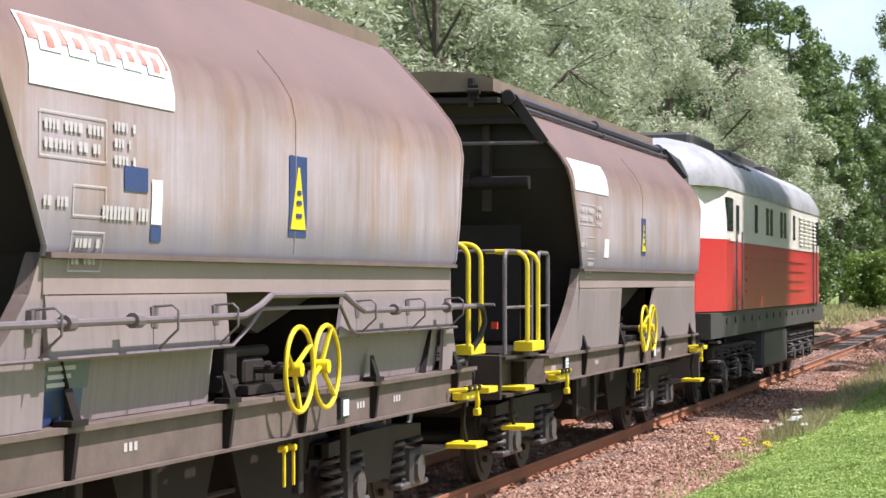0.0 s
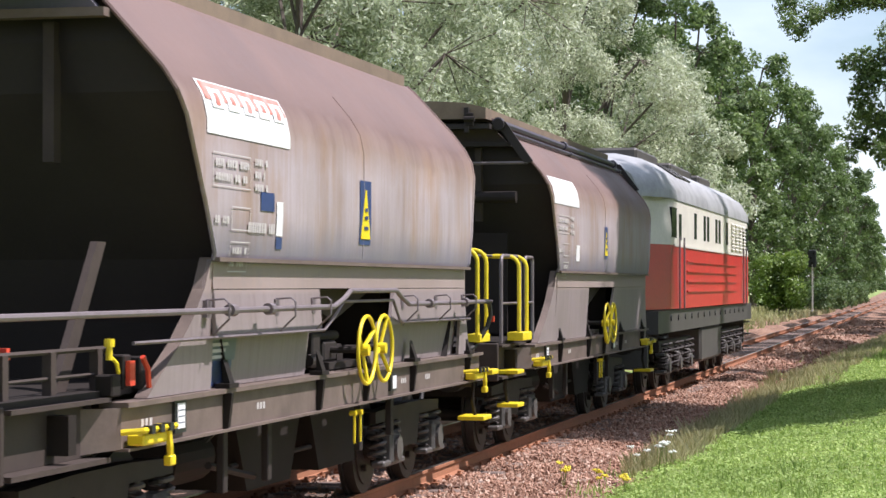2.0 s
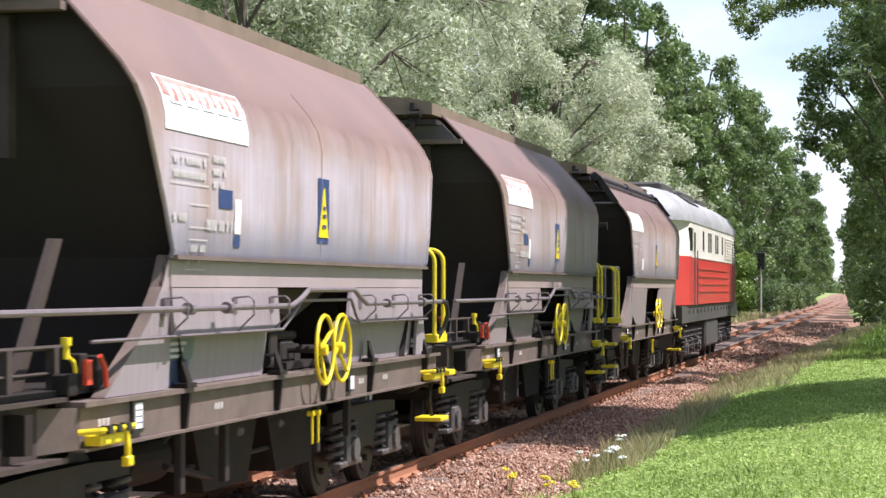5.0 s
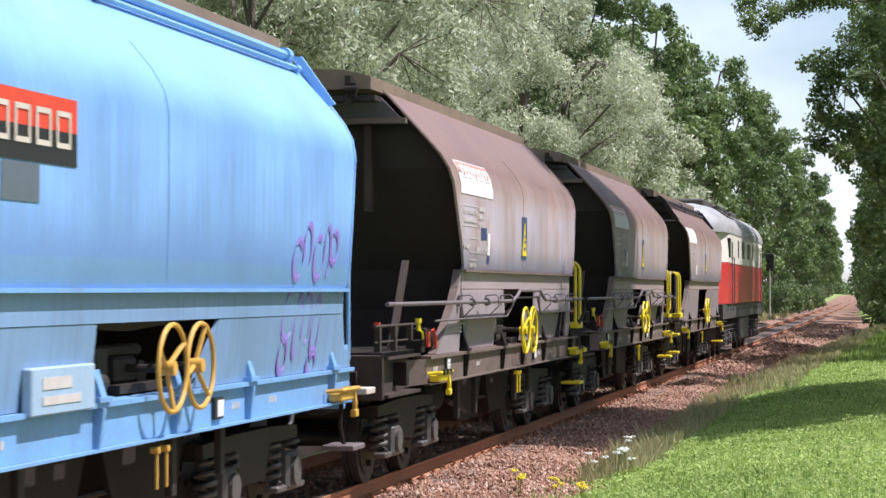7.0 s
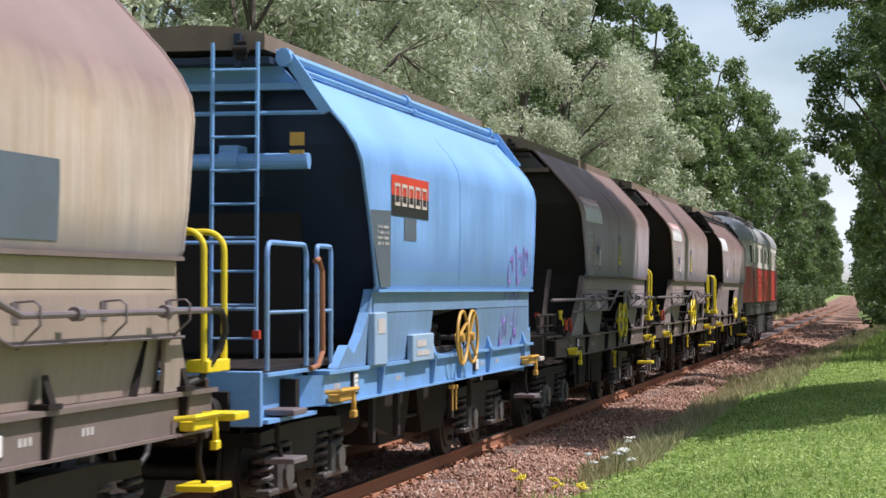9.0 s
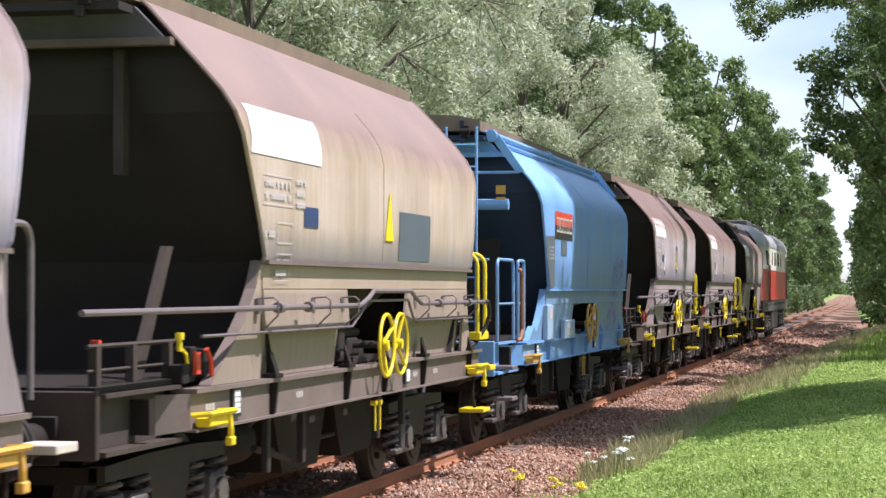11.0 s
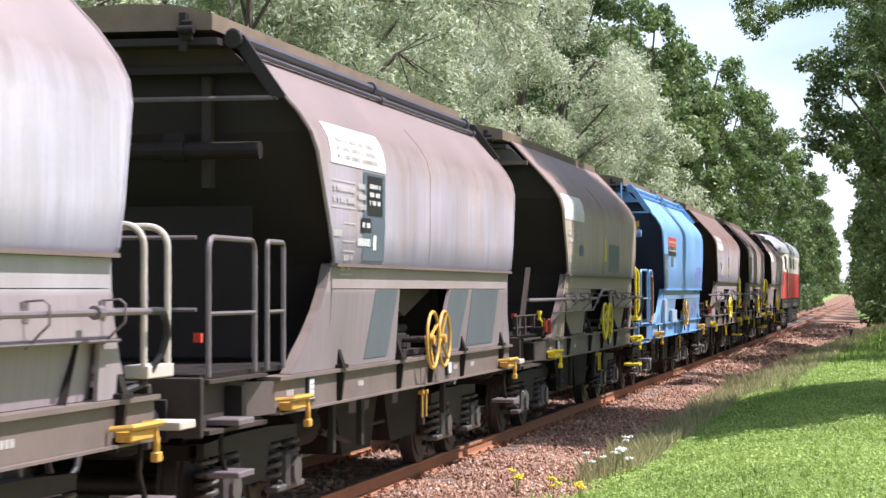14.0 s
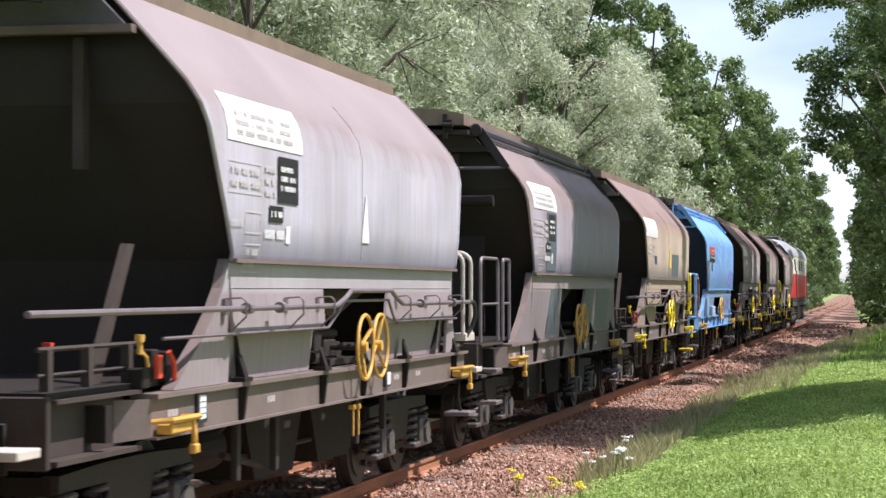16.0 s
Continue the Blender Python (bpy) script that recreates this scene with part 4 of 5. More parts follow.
def brown_b(at, paint, label, seed):
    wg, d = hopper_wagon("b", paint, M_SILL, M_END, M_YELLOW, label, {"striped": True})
    marking(wg, "owner_panel", M_WHITE, -4.22, -2.25, 3.12, 3.50, d, 0.006, "white panel with a faded red strip")
    marking(wg, "owner_strip", M_OLDRED, -4.18, -2.29, 3.36, 3.49, d, 0.010)
    for k in range(5):
        y = -4.06 + 0.36 * k
        marking(wg, "logo_shape", M_WHITE, y, y + 0.27, 3.31, 3.45, d, 0.013)
        marking(wg, "logo_gap", M_OLDRED, y + 0.09, y + 0.18, 3.36 if k % 2 else 3.33, 3.42, d, 0.016)
    data_block(wg, d, -4.10, 3.08, seed)
    hazard_sign(wg, -0.16, 0.22, 2.42, 2.98, d)
    marking(wg, "number_panel", M_NAVY, -3.0, -2.66, 2.62, 2.76, d, 0.007)
    marking(wg, "number_panel", M_WHITE, -2.60, -2.44, 2.44, 2.70, d, 0.007)
    marking(wg, "number_panel", M_NAVY, -2.60, -2.44, 2.34, 2.43, d, 0.007)
    bars(wg, M_FAINT, -3.3, -2.65, 2.42, 2.56, 1, d, 0.011, seed + 7)
    bm = B()
    slab(bm, [(1.366, -3.9, 1.66), (1.366, -3.2, 1.66), (1.324, -3.2, 1.34), (1.324, -3.9, 1.34)], (0.003, 0, 0))
    part("blue_panel", bm, M_NAVY, wg)
    bm = B()
    slab(bm, [(1.3715, -3.9, 1.68), (1.3715, -3.15, 1.68), (1.351, -3.15, 1.52), (1.351, -3.9, 1.52)], (0.003, 0, 0))
    part("repaint_patch", bm, M_SLATE, wg)
    for k in range(3):
        bm = B()
        z = 1.64 - 0.045 * k
        xx = 1.3785 - 0.12 * (1.68 - z)
        box(bm, xx - 0.002, xx + 0.002, -3.7, -3.35 - 0.05 * k, z - 0.012, z + 0.012)
        part("contact_line", bm, M_FAINT, wg)
    WAGONS.append((wg, at))
    return wg


def brown_a(at):
    wg, d = hopper_wagon("a", M_BROWN2, M_SILL, M_END, M_YELLOW, "brown bogie hopper wagon with yellow handrails, coupled behind the locomotive", {"striped": True, "tall_yellow": True})
    marking(wg, "owner_panel", M_WHITE, -4.45, -2.45, 3.14, 3.50, d, 0.006, "white panel with faded writing")
    data_block(wg, d, -4.15, 3.08, 31)
    hazard_sign(wg, -0.12, 0.20, 2.46, 2.94, d)
    marking(wg, "number_panel", M_WHITE, -2.7, -2.4, 2.40, 2.62, d, 0.007)
    WAGONS.append((wg, at))


def blue_a(at):
    wg, d = hopper_wagon("a", M_BLUE, M_SILL_BLUE, M_END_BLUE, M_OCHRE, "light blue bogie hopper wagon with ladder and purple graffiti", {"blue": True, "low_belt": True, "ladder": True, "orange_rail": True, "grey_steps": True})
    marking(wg, "owner_panel", M_RED, -3.42, -1.72, 2.96, 3.16, d, 0.006, "red and black owner's panel with yellow shapes")
    marking(wg, "owner_panel", M_BLACK, -3.42, -1.72, 2.76, 2.96, d, 0.006)
    for k in range(5):
        y = -3.30 + 0.31 * k
        frame_outline(wg, M_CREAM, y, y + 0.23, 2.86, 3.08, d, 0.032, 0.012)
    marking(wg, "grey_patch", M_SLATE, -2.85, -2.30, 2.53, 2.75, d, 0.006)
    bm = B()
    slab(bm, [(1.505, -4.35, 2.78), (1.505, -3.45, 2.80), (1.500, -3.45, 2.06), (1.500, -3.85, 2.06)], (0.006, 0, 0))
    part("slate_panel", bm, M_SLATE, wg, "slate panel with faded white writing")
    bars(wg, M_FAINT, -4.0, -3.55, 2.45, 2.66, 4, d, 0.012, 5)
    # tag sprayed over the lower side
    def sx(z):
        return (side_x(z, d) if z > 2.03 else 1.455 - 0.072 * (2.03 - z)) + 0.008
    loops = [(3.25, 2.28, 0.14, 0.16, 40, 300), (3.55, 2.38, 0.12, 0.20, -60, 210), (3.88, 2.30, 0.14, 0.18, 60, 330), (4.18, 2.36, 0.10, 0.22, -90, 200), (4.42, 2.40, 0.12, 0.14, 0, 340), (3.15, 1.82, 0.16, 0.20, 70, 350), (3.45, 1.74, 0.10, 0.26, 20, 280), (3.72, 1.80, 0.13, 0.24, -80, 220), (4.02, 1.72, 0.12, 0.26, 50, 380), (3.05, 1.50, 0.12, 0.14, 120, 420), (3.95, 1.42, 0.14, 0.10, -20, 250)]
    for y, z, ry, rz, a0, a1 in loops:
        bm = B()
        pts = []
        for q in range(11):
            a = radians(a0 + (a1 - a0) * q / 10)
            zc = z + rz * math.sin(a)
            pts.append((y + ry * math.cos(a) + 0.25 * (zc - z), zc))
        w = 0.034
        edge = [[bm.verts.new((sx(b) + lift, a + q * w, b + q * w)) for q, lift in ((-1, 0.0), (0, 0.004), (1, 0.0))] for a, b in pts]
        for p, q in zip(edge, edge[1:]):
            for k in range(2):
                bm.faces.new((p[k], p[k + 1], q[k + 1], q[k]))
        part("graffiti_stroke", bm, M_PURPLE, wg)
    bm = B()
    box(bm, 1.42, 1.50, -4.05, -3.55, 1.32, 1.82, 0.01)
    part("information_board", bm, M_BOARD, wg, "pale blue steel information board")
    bm = B()
    box(bm, 1.42, 1.49, -2.35, -1.35, 1.30, 1.58, 0.01)
    part("information_board", bm, M_BOARD, wg, "pale blue steel information board")
    for x, y0, y1, z0, z1 in ((1.501, -3.95, -3.65, 1.62, 1.76), (1.491, -2.2, -1.75, 1.45, 1.52), (1.491, -2.2, -1.6, 1.36, 1.41)):
        bm = B()
        box(bm, x, x + 0.004, y0, y1, z0, z1)
        part("board_line", bm, M_FAINT, wg)
    WAGONS.append((wg, at))


def tan_b(at):
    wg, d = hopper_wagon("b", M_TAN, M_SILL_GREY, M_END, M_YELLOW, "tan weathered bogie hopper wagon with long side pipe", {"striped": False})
    marking(wg, "owner_panel", M_WHITE, -4.42, -2.35, 3.08, 3.46, d, 0.006, "blank white owner's panel")
    data_block(wg, d, -4.10, 3.02, 51)
    hazard_sign(wg, 0.04, 0.38, 2.50, 2.96, d, False)
    marking(wg, "grey_patch", M_SLATE, 0.65, 2.1, 2.32, 2.80, d, 0.006, "slate grey repainted patch")
    marking(wg, "number_panel", M_NAVY, -2.9, -2.45, 2.55, 2.72, d, 0.007)
    WAGONS.append((wg, at))


def fleet_panels(wg, d, seed):
    marking(wg, "owner_panel", M_WHITE, -4.18, -2.10, 3.14, 3.50, d, 0.006, "white panel with faint writing")
    bars(wg, M_FAINT, -3.95, -2.4, 3.18, 3.40, 3, d, 0.011, seed)
    data_block(wg, d, -4.15, 3.08, seed)
    marking(wg, "contact_panel", M_BLACK, -2.85, -2.25, 2.72, 3.09, d, 0.010, "black panel with unreadable white writing")
    bars(wg, M_WHITE, -2.78, -2.35, 2.80, 3.03, 3, d, 0.015, seed + 5)
    marking(wg, "number_panel", M_BLACK, -3.10, -2.70, 2.56, 2.69, d, 0.010)
    bars(wg, M_WHITE, -3.06, -2.74, 2.58, 2.67, 1, d, 0.014, seed + 6)
    bars(wg, M_WHITE, -3.2, -2.62, 2.40, 2.53, 1, d, 0.011, seed + 8)
    marking(wg, "number_panel", M_WHITE, -2.60, -2.48, 2.40, 2.54, d, 0.010)


def lilac_a(at):
    wg, d = hopper_wagon("a", M_LILAC, M_SILL_GREY, M_END, M_OCHRE, "lilac-grey hopper wagon with blue-grey repaint patches", {"grey_steps": True})
    marking(wg, "fleet_stripe", M_SLATE, -3.0, -2.12, 2.30, 3.12, d, 0.006, "blue-grey painted band")
    fleet_panels(wg, d, 71)
    repaint(wg, M_PATCH, -2.55, -1.62, 1.38, 2.03, 0.30)
    repaint(wg, M_PATCH, 0.92, 1.95, 1.38, 2.03, 0.42)
    repaint(wg, M_PATCH, 2.4, 4.1, 1.38, 2.03, 0.2)
    WAGONS.append((wg, at))


def pale_b(at, last=False):
    wg, d = hopper_wagon("b", M_PALE, M_SILL_GREY, M_END, M_OCHRE, "pale grey hopper wagon with cream handrails and long side pipe" if not last else "pale grey hopper wagon at the end of the visible train", {"grey_steps": True, "rail_mat": M_CREAM})
    fleet_panels(wg, d, 91)
    hazard_sign(wg, -0.04, 0.24, 2.46, 2.90, d, False, M_WHITE)
    WAGONS.append((wg, at))


# ---------------------------------------------------------------- locomotive
LOCO = []


def locomotive(at):
    lo = thing("diesel_locomotive", "red and cream six-axle diesel locomotive with silver roof", "locomotive")
    L = 20.0
    # cross section of the lower (red) and upper (cream) side; plan narrows at both cabs
    plan = [(0.0, 0.95), (0.35, 1.12), (1.6, 1.45), (L - 1.6, 1.45), (L - 0.35, 1.12), (L, 0.95)]

    def lean(y, z):
        """The cab fronts lean back above the waist."""
        k = max(0.0, z - 2.85) * 0.38
        return y + k if y < 2 else (y - k if y > L - 2 else y)

    def band(name, z0, z1, mat, inset0=0.0, inset1=0.0):
        bm = B()
        zs = [z0 + (z1 - z0) * i / 3 for i in range(4)]
        ring = plan + [(y, -x) for y, x in plan[::-1]]
        levels = []
        for i, z in enumerate(zs):
            ins = inset0 + (inset1 - inset0) * i / 3
            levels.append([bm.verts.new((x - math.copysign(ins, x), lean(y, z), z)) for y, x in ring])
        for p, q in zip(levels, levels[1:]):
            n = len(p)
            for k in range(n):
                bm.faces.new((p[k], p[(k + 1) % n], q[(k + 1) % n], q[k]))
        bm.faces.new(levels[0][::-1])
        bm.faces.new(levels[-1])
        return part(name, bm, mat, lo)
    band("lower_body", 1.62, 2.83, M_LRED)
    band("upper_body", 2.834, 3.72, M_LCREAM)
    # roof
    bm = B()
    sec = [(1.47, 3.70), (1.45, 3.88), (1.27, 4.20), (0.88, 4.46), (0.4, 4.57), (-0.4, 4.57), (-0.88, 4.46), (-1.27, 4.20), (-1.45, 3.88), (-1.47, 3.70)]
    stations = [(0.25, 0.70), (0.9, 0.93), (1.7, 1.0), (L - 1.7, 1.0), (L - 0.9, 0.93), (L - 0.25, 0.70)]
    lv = []
    for y, k in stations:
        lv.append([bm.verts.new((x * k, y, 3.70 + (z - 3.70) * (0.8 if k < 0.95 else 1.0))) for x, z in sec])
    for p, q in zip(lv, lv[1:]):
        for k in range(len(sec) - 1):
            bm.faces.new((p[k], p[k + 1], q[k + 1], q[k]))
    bm.faces.new(lv[0])
    bm.faces.new(lv[-1])
    smooth(part("roof", bm, M_LROOF, lo), 35)
    for y0, y1 in ((3.0, 6.2), (8.5, 12.5), (14.2, 16.8)):
        bm = B()
        box(bm, -0.62, 0.62, y0, y1, 4.50, 4.76, 0.05)
        part("roof_cover", bm, M_LGREY, lo)
    for y in (4.0, 4.7, 5.4, 6.1):
        bm = B()
        slab(bm, [(0.90, y, 4.45), (0.90, y + 0.4, 4.45), (1.26, y + 0.4, 4.21), (1.26, y, 4.21)], (0.02, 0, 0.03))
        part("roof_grille", bm, M_LGREY, lo)
    # frame band with holes, rails along the side
    bm = B()
    box(bm, -1.40, 1.40, 0.1, L - 0.1, 1.18, 1.60)
    part("frame", bm, M_LGREY, lo)
    for k in range(14):
        bm = B()
        drum(bm, (1.405, 2.0 + k * 1.18, 1.45), (1, 0, 0), 0.06, 0.03, 10)
        part("frame_hole", bm, M_BLACK, lo)
    for z in (1.95, 2.15, 2.35, 2.55):
        bm = B()
        box(bm, 1.452, 1.475, 4.2, L - 5.2, z - 0.018, z + 0.018)
        part("side_rib", bm, M_LRED, lo)
    bm = B()
    box(bm, 1.452, 1.47, 2.0, L - 2.0, 2.81, 2.86)
    part("waist_trim", bm, M_LCREAM, lo)
    # windows and doors on the side
    for y in (5.6, 7.4, 8.1, 9.9, 10.6, 12.4):
        bm = B()
        box(bm, 1.40, 1.458, y, y + 0.42, 3.02, 3.55)
        part("side_window", bm, M_GLASS, lo)
    for y in (13.6, 14.6, 15.6, 16.6):
        bm = B()
        for k in range(8):
            slab(bm, [(1.452, y, 2.95 + k * 0.085), (1.452, y + 0.75, 2.95 + k * 0.085), (1.49, y + 0.75, 2.92 + k * 0.085), (1.49, y, 2.92 + k * 0.085)], (0, 0, 0.02))
        part("louvre", bm, M_LCREAM, lo)
    for y in (2.7, L - 3.4):
        bm = B()
        box(bm, 1.45, 1.462, y, y + 0.62, 1.75, 3.55)
        door = part("cab_door", bm, M_LCREAM, lo)
        bm = B()
        box(bm, 1.463, 1.468, y + 0.1, y + 0.52, 2.95, 3.45)
        part("door_window", bm, M_GLASS, door)
        bm = B()
        box(bm, 1.463, 1.467, y + 0.01, y + 0.61, 1.76, 2.82)
        part("door_panel", bm, M_LRED, door)
        for dy in (-0.07, 0.69):
            bm = B()
            tube(bm, [(1.50, y + dy, 1.6), (1.50, y + dy, 3.0)], 0.018, 6)
            part("handrail", bm, M_PIPE, lo)
    for s in (0, 1):
        y = 1.72 if s == 0 else L - 2.5
        bm = B()
        box(bm, 1.40, 1.457, y, y + 0.78, 2.98, 3.55)
        part("cab_window", bm, M_GLASS, lo)
        # windscreens follow the lean of the cab front
        for sx in (-1, 1):
            bm = B()
            e = -0.012 if s == 0 else L + 0.012
            sg = 1 if s == 0 else -1
            slab(bm, [(sx * 0.10, e + sg * 0.05, 2.97), (sx * 0.82, e + sg * 0.05, 2.97), (sx * 0.82, e + sg * 0.27, 3.55), (sx * 0.10, e + sg * 0.27, 3.55)], (0, sg * 0.03, 0))
            part("windscreen", bm, M_GLASS, lo)
            bm = B()
            yb = 0.1 if s == 0 else L - 0.1
            drum(bm, (sx * 0.78, yb - sg * 0.13, 2.02), (0, 1, 0), 0.11, 0.08, 16)
            part("headlight", bm, M_WHITE, lo)
    for y, sg in ((0.1, -1), (L - 0.1, 1)):
        for x in (-0.875, 0.875):
            buffer(lo, x, y, sg)
        bm = B()
        box(bm, -1.2, 1.2, min(y, y - sg * 0.15), max(y, y - sg * 0.15), 0.55, 1.3)
        part("buffer_beam", bm, M_LGREY, lo)
        for k in range(3):
            bm = B()
            box(bm, 1.25, 1.42, y - sg * 0.9 - 0.2, y - sg * 0.9 + 0.2, 0.45 + 0.32 * k, 0.49 + 0.32 * k)
            part("cab_step", bm, M_LGREY, lo)
    # fuel tank and bogies
    bm = B()
    box(bm, -1.35, 1.35, 7.9, 12.1, 0.42, 1.17, 0.06)
    part("fuel_tank", bm, M_LGREY, lo)
    for yc in (4.3, L - 4.3):
        bg = bpy.data.objects.new("bogie", None)
        scene.collection.objects.link(bg)
        bg.parent = lo
        bg.matrix_basis = pose(0, yc, 0)
        for sx in (-1, 1):
            bm = B()
            x0, x1 = sorted((sx * 1.08, sx * 1.22))
            box(bm, x0, x1, -2.7, 2.7, 0.80, 1.02, 0.02)
            part("side_frame", bm, M_BOGIE, bg)
            for y in (-1.85, 0, 1.85):
                bm = B()
                x2, x3 = sorted((sx * 1.05, sx * 1.30))
                box(bm, x2, x3, y - 0.2, y + 0.2, 0.36, 0.76, 0.04)
                drum(bm, (sx * 1.31, y, 0.53), (1, 0, 0), 0.14, 0.06, 16)
                part("axle_box", bm, M_AXLE, bg)
                for dy in (-0.38, 0.38):
                    bm = B()
                    coil(bm, sx * 1.2, y + dy, 0.45, 0.95, 0.12, 0.03, 4)
                    part("coil_spring", bm, M_BOGIE, bg)
        for y in (-1.85, 0, 1.85):
            wheelset(bg, y, 0.525)
    LOCO.append((lo, at))


# ---------------------------------------------------------------- ground, ballast, rails
def widen(y):
    """How far the ballast shoulder and the grass beside it move out along the line."""
    return np.clip((y - 52.0) * 0.027, 0.0, 1.9) * np.clip((230.0 - y) / 90.0, 0.0, 1.0)


def ground_z(x, y):
    """Height of the ground: a low bed under the track, a grassy shoulder beside it."""
    u = x - track_x(y)
    if u > 0:
        u = max(min(u, 1.6), u - float(widen(y)))
        z = lerp_list(-u, [(0, -0.40), (-2.65, -0.38), (-3.2, -0.20), (-3.6, -0.10), (-4.4, 0.03), (-7.0, 0.22), (-14, 0.45), (-300, 1.0)])
    else:
        z = lerp_list(u, [(0, -0.32), (-1.9, -0.30), (-3.0, -0.35), (-6.0, -0.10), (-12, 0.2), (-300, 1.0)])
    return z + 0.05 * noise.noise((x * 0.6, y * 0.25, 3.0)) * min(1, max(0, abs(u) - 1.9))


def sheet(name, xs, ys, zf, mat):
    bm = B()
    g = [[bm.verts.new((x + track_x(y) if abs(x) < 30 else x, y, zf(x + track_x(y), y))) for x in xs] for y in ys]
    for i in range(len(ys) - 1):
        for j in range(len(xs) - 1):
            bm.faces.new((g[i][j], g[i][j + 1], g[i + 1][j + 1], g[i + 1][j]))
    return smooth(part(name, bm, mat), 180)


xs = [-600, -200, -80, -40, -25, -18, -14, -11, -9, -7.5, -6, -5, -4, -3.2, -2.6, -2.2, -1.9, -1.0, 0, 1.0, 1.9, 2.1, 2.3, 2.5, 2.8, 3.2, 3.7, 4.3, 5, 6, 7, 8.5, 10, 13, 17, 24, 40, 80, 200, 600]
ys = [-400, -150, -60, -30, -15, -5] + [0 + 2.0 * i for i in range(60)] + [125, 140, 160, 190, 220, 260, 300, 360, 450, 600, 900, 1500, 3000]
tagged(sheet("ground", xs, ys, ground_z, M_GROUND), "grassy ground beside the railway line", "ground", kind="structure")


def bed_z(u, y):
    e = max(0.0, abs(u) - 1.45)
    heap = min(1.0, max(0.0, (y - 38) / 20)) * min(1.0, max(0.0, (190 - y) / 60)) * max(0.0, min(1.0, (abs(u) - 0.95) * 1.3))
    ridge = (0.5 + 0.5 * math.sin(y * 0.62 + 0.5 * u + 0.8 * math.sin(y * 0.13))) ** 3
    return -0.19 - 0.10 * min(e, 1.1) + 0.035 * noise.noise((u * 1.6, y * 0.9, 1.0)) * (1 if abs(u) > 0.9 else 0.3) + heap * (0.36 * ridge - 0.08)


bm = B()
us = [-4.4, -3.3, -2.7, -2.3, -1.9, -1.6, -1.3, -1.0, -0.5, 0, 0.5, 1.0, 1.3, 1.6, 1.9, 2.3, 2.75, 3.15, 3.5]
bys = [-60 + 1.2 * i for i in range(200)] + [180 + 8 * i for i in range(90)]
g = []
for y in bys:
    row = []
    for u in us:
        v = 1.6 + (u - 1.6) * (1 + float(widen(y)) / 1.2) if u > 1.6 else u
        row.append(bm.verts.new((v + track_x(y) + (0.18 * noise.noise((3.0, y * 0.35, u)) if abs(u) > 2 else 0), y, bed_z(v, y))))
    g.append(row)
for i in range(len(bys) - 1):
    for j in range(len(us) - 1):
        bm.faces.new((g[i][j], g[i][j + 1], g[i + 1][j + 1], g[i + 1][j]))
ballast = tagged(smooth(part("ballast_bed", bm, M_BED), 180), "red-brown ballast bed under the track", "ballast", kind="structure")

RAIL_SEC = [(-0.075, -0.172), (0.075, -0.172), (0.075, -0.158), (0.02, -0.135), (0.012, -0.05), (0.036, -0.036), (0.036, -0.004), (0.028, 0.0), (-0.028, 0.0), (-0.036, -0.004), (-0.036, -0.036), (-0.012, -0.05), (-0.02, -0.135), (-0.075, -0.158)]
rys = [-60, -20] + [5.0 * i for i in range(170)]
for s in (-1, 1):
    bm = B()
    lv = [[bm.verts.new((s * 0.7525 + track_x(y) + a, y, b)) for a, b in RAIL_SEC] for y in rys]
    n = len(RAIL_SEC)
    for p, q in zip(lv, lv[1:]):
        for k in range(n):
            f = bm.faces.new((p[k], p[(k + 1) % n], q[(k + 1) % n], q[k]))
            f.material_index = 1 if k == 7 else 0
    rail = part("rail", bm, M_RAIL)
    rail.data.materials.append(M_RAILTOP)
    tagged(rail, "rusty steel rail with a polished running edge", "rail", "rails of the track")

# sleepers with their clips share two meshes
bm = B()
box(bm, -1.28, 1.28, -0.13, 0.13, -0.33, -0.176, 0.02)
sleeper_first = tagged(part("sleeper", bm, M_SLEEPER), "weathered brown sleeper bedded in ballast", "sleeper", "sleepers of the track")
for s in (-1, 1):
    for d in (-0.11, 0.11):
        bm = B()
        drum(bm, (s * 0.7525 + d, 0, -0.15), (0, 0, 1), 0.022, 0.07, 8)
        box(bm, s * 0.7525 + d - 0.045, s * 0.7525 + d + 0.045, -0.06, 0.06, -0.176, -0.148)
        part("rail_clip", bm, M_RAIL, sleeper_first)
sleeper_first.matrix_basis = pose(0, 10, 0)
for i in range(1, 290):
    y = 10 + 0.63 * i
    copy_thing(sleeper_first, pose(track_x(y), y, 0.004 * math.sin(i * 7.3), 0, 0, 0.5 * math.sin(i * 3.1)))


def soup(name, verts, faces, mat, parent=None):
    me = bpy.data.meshes.new(name)
    me.from_pydata(verts.tolist(), [], faces.tolist())
    me.materials.append(mat)
    ob = new(name, me)
    ob.parent = parent
    return ob


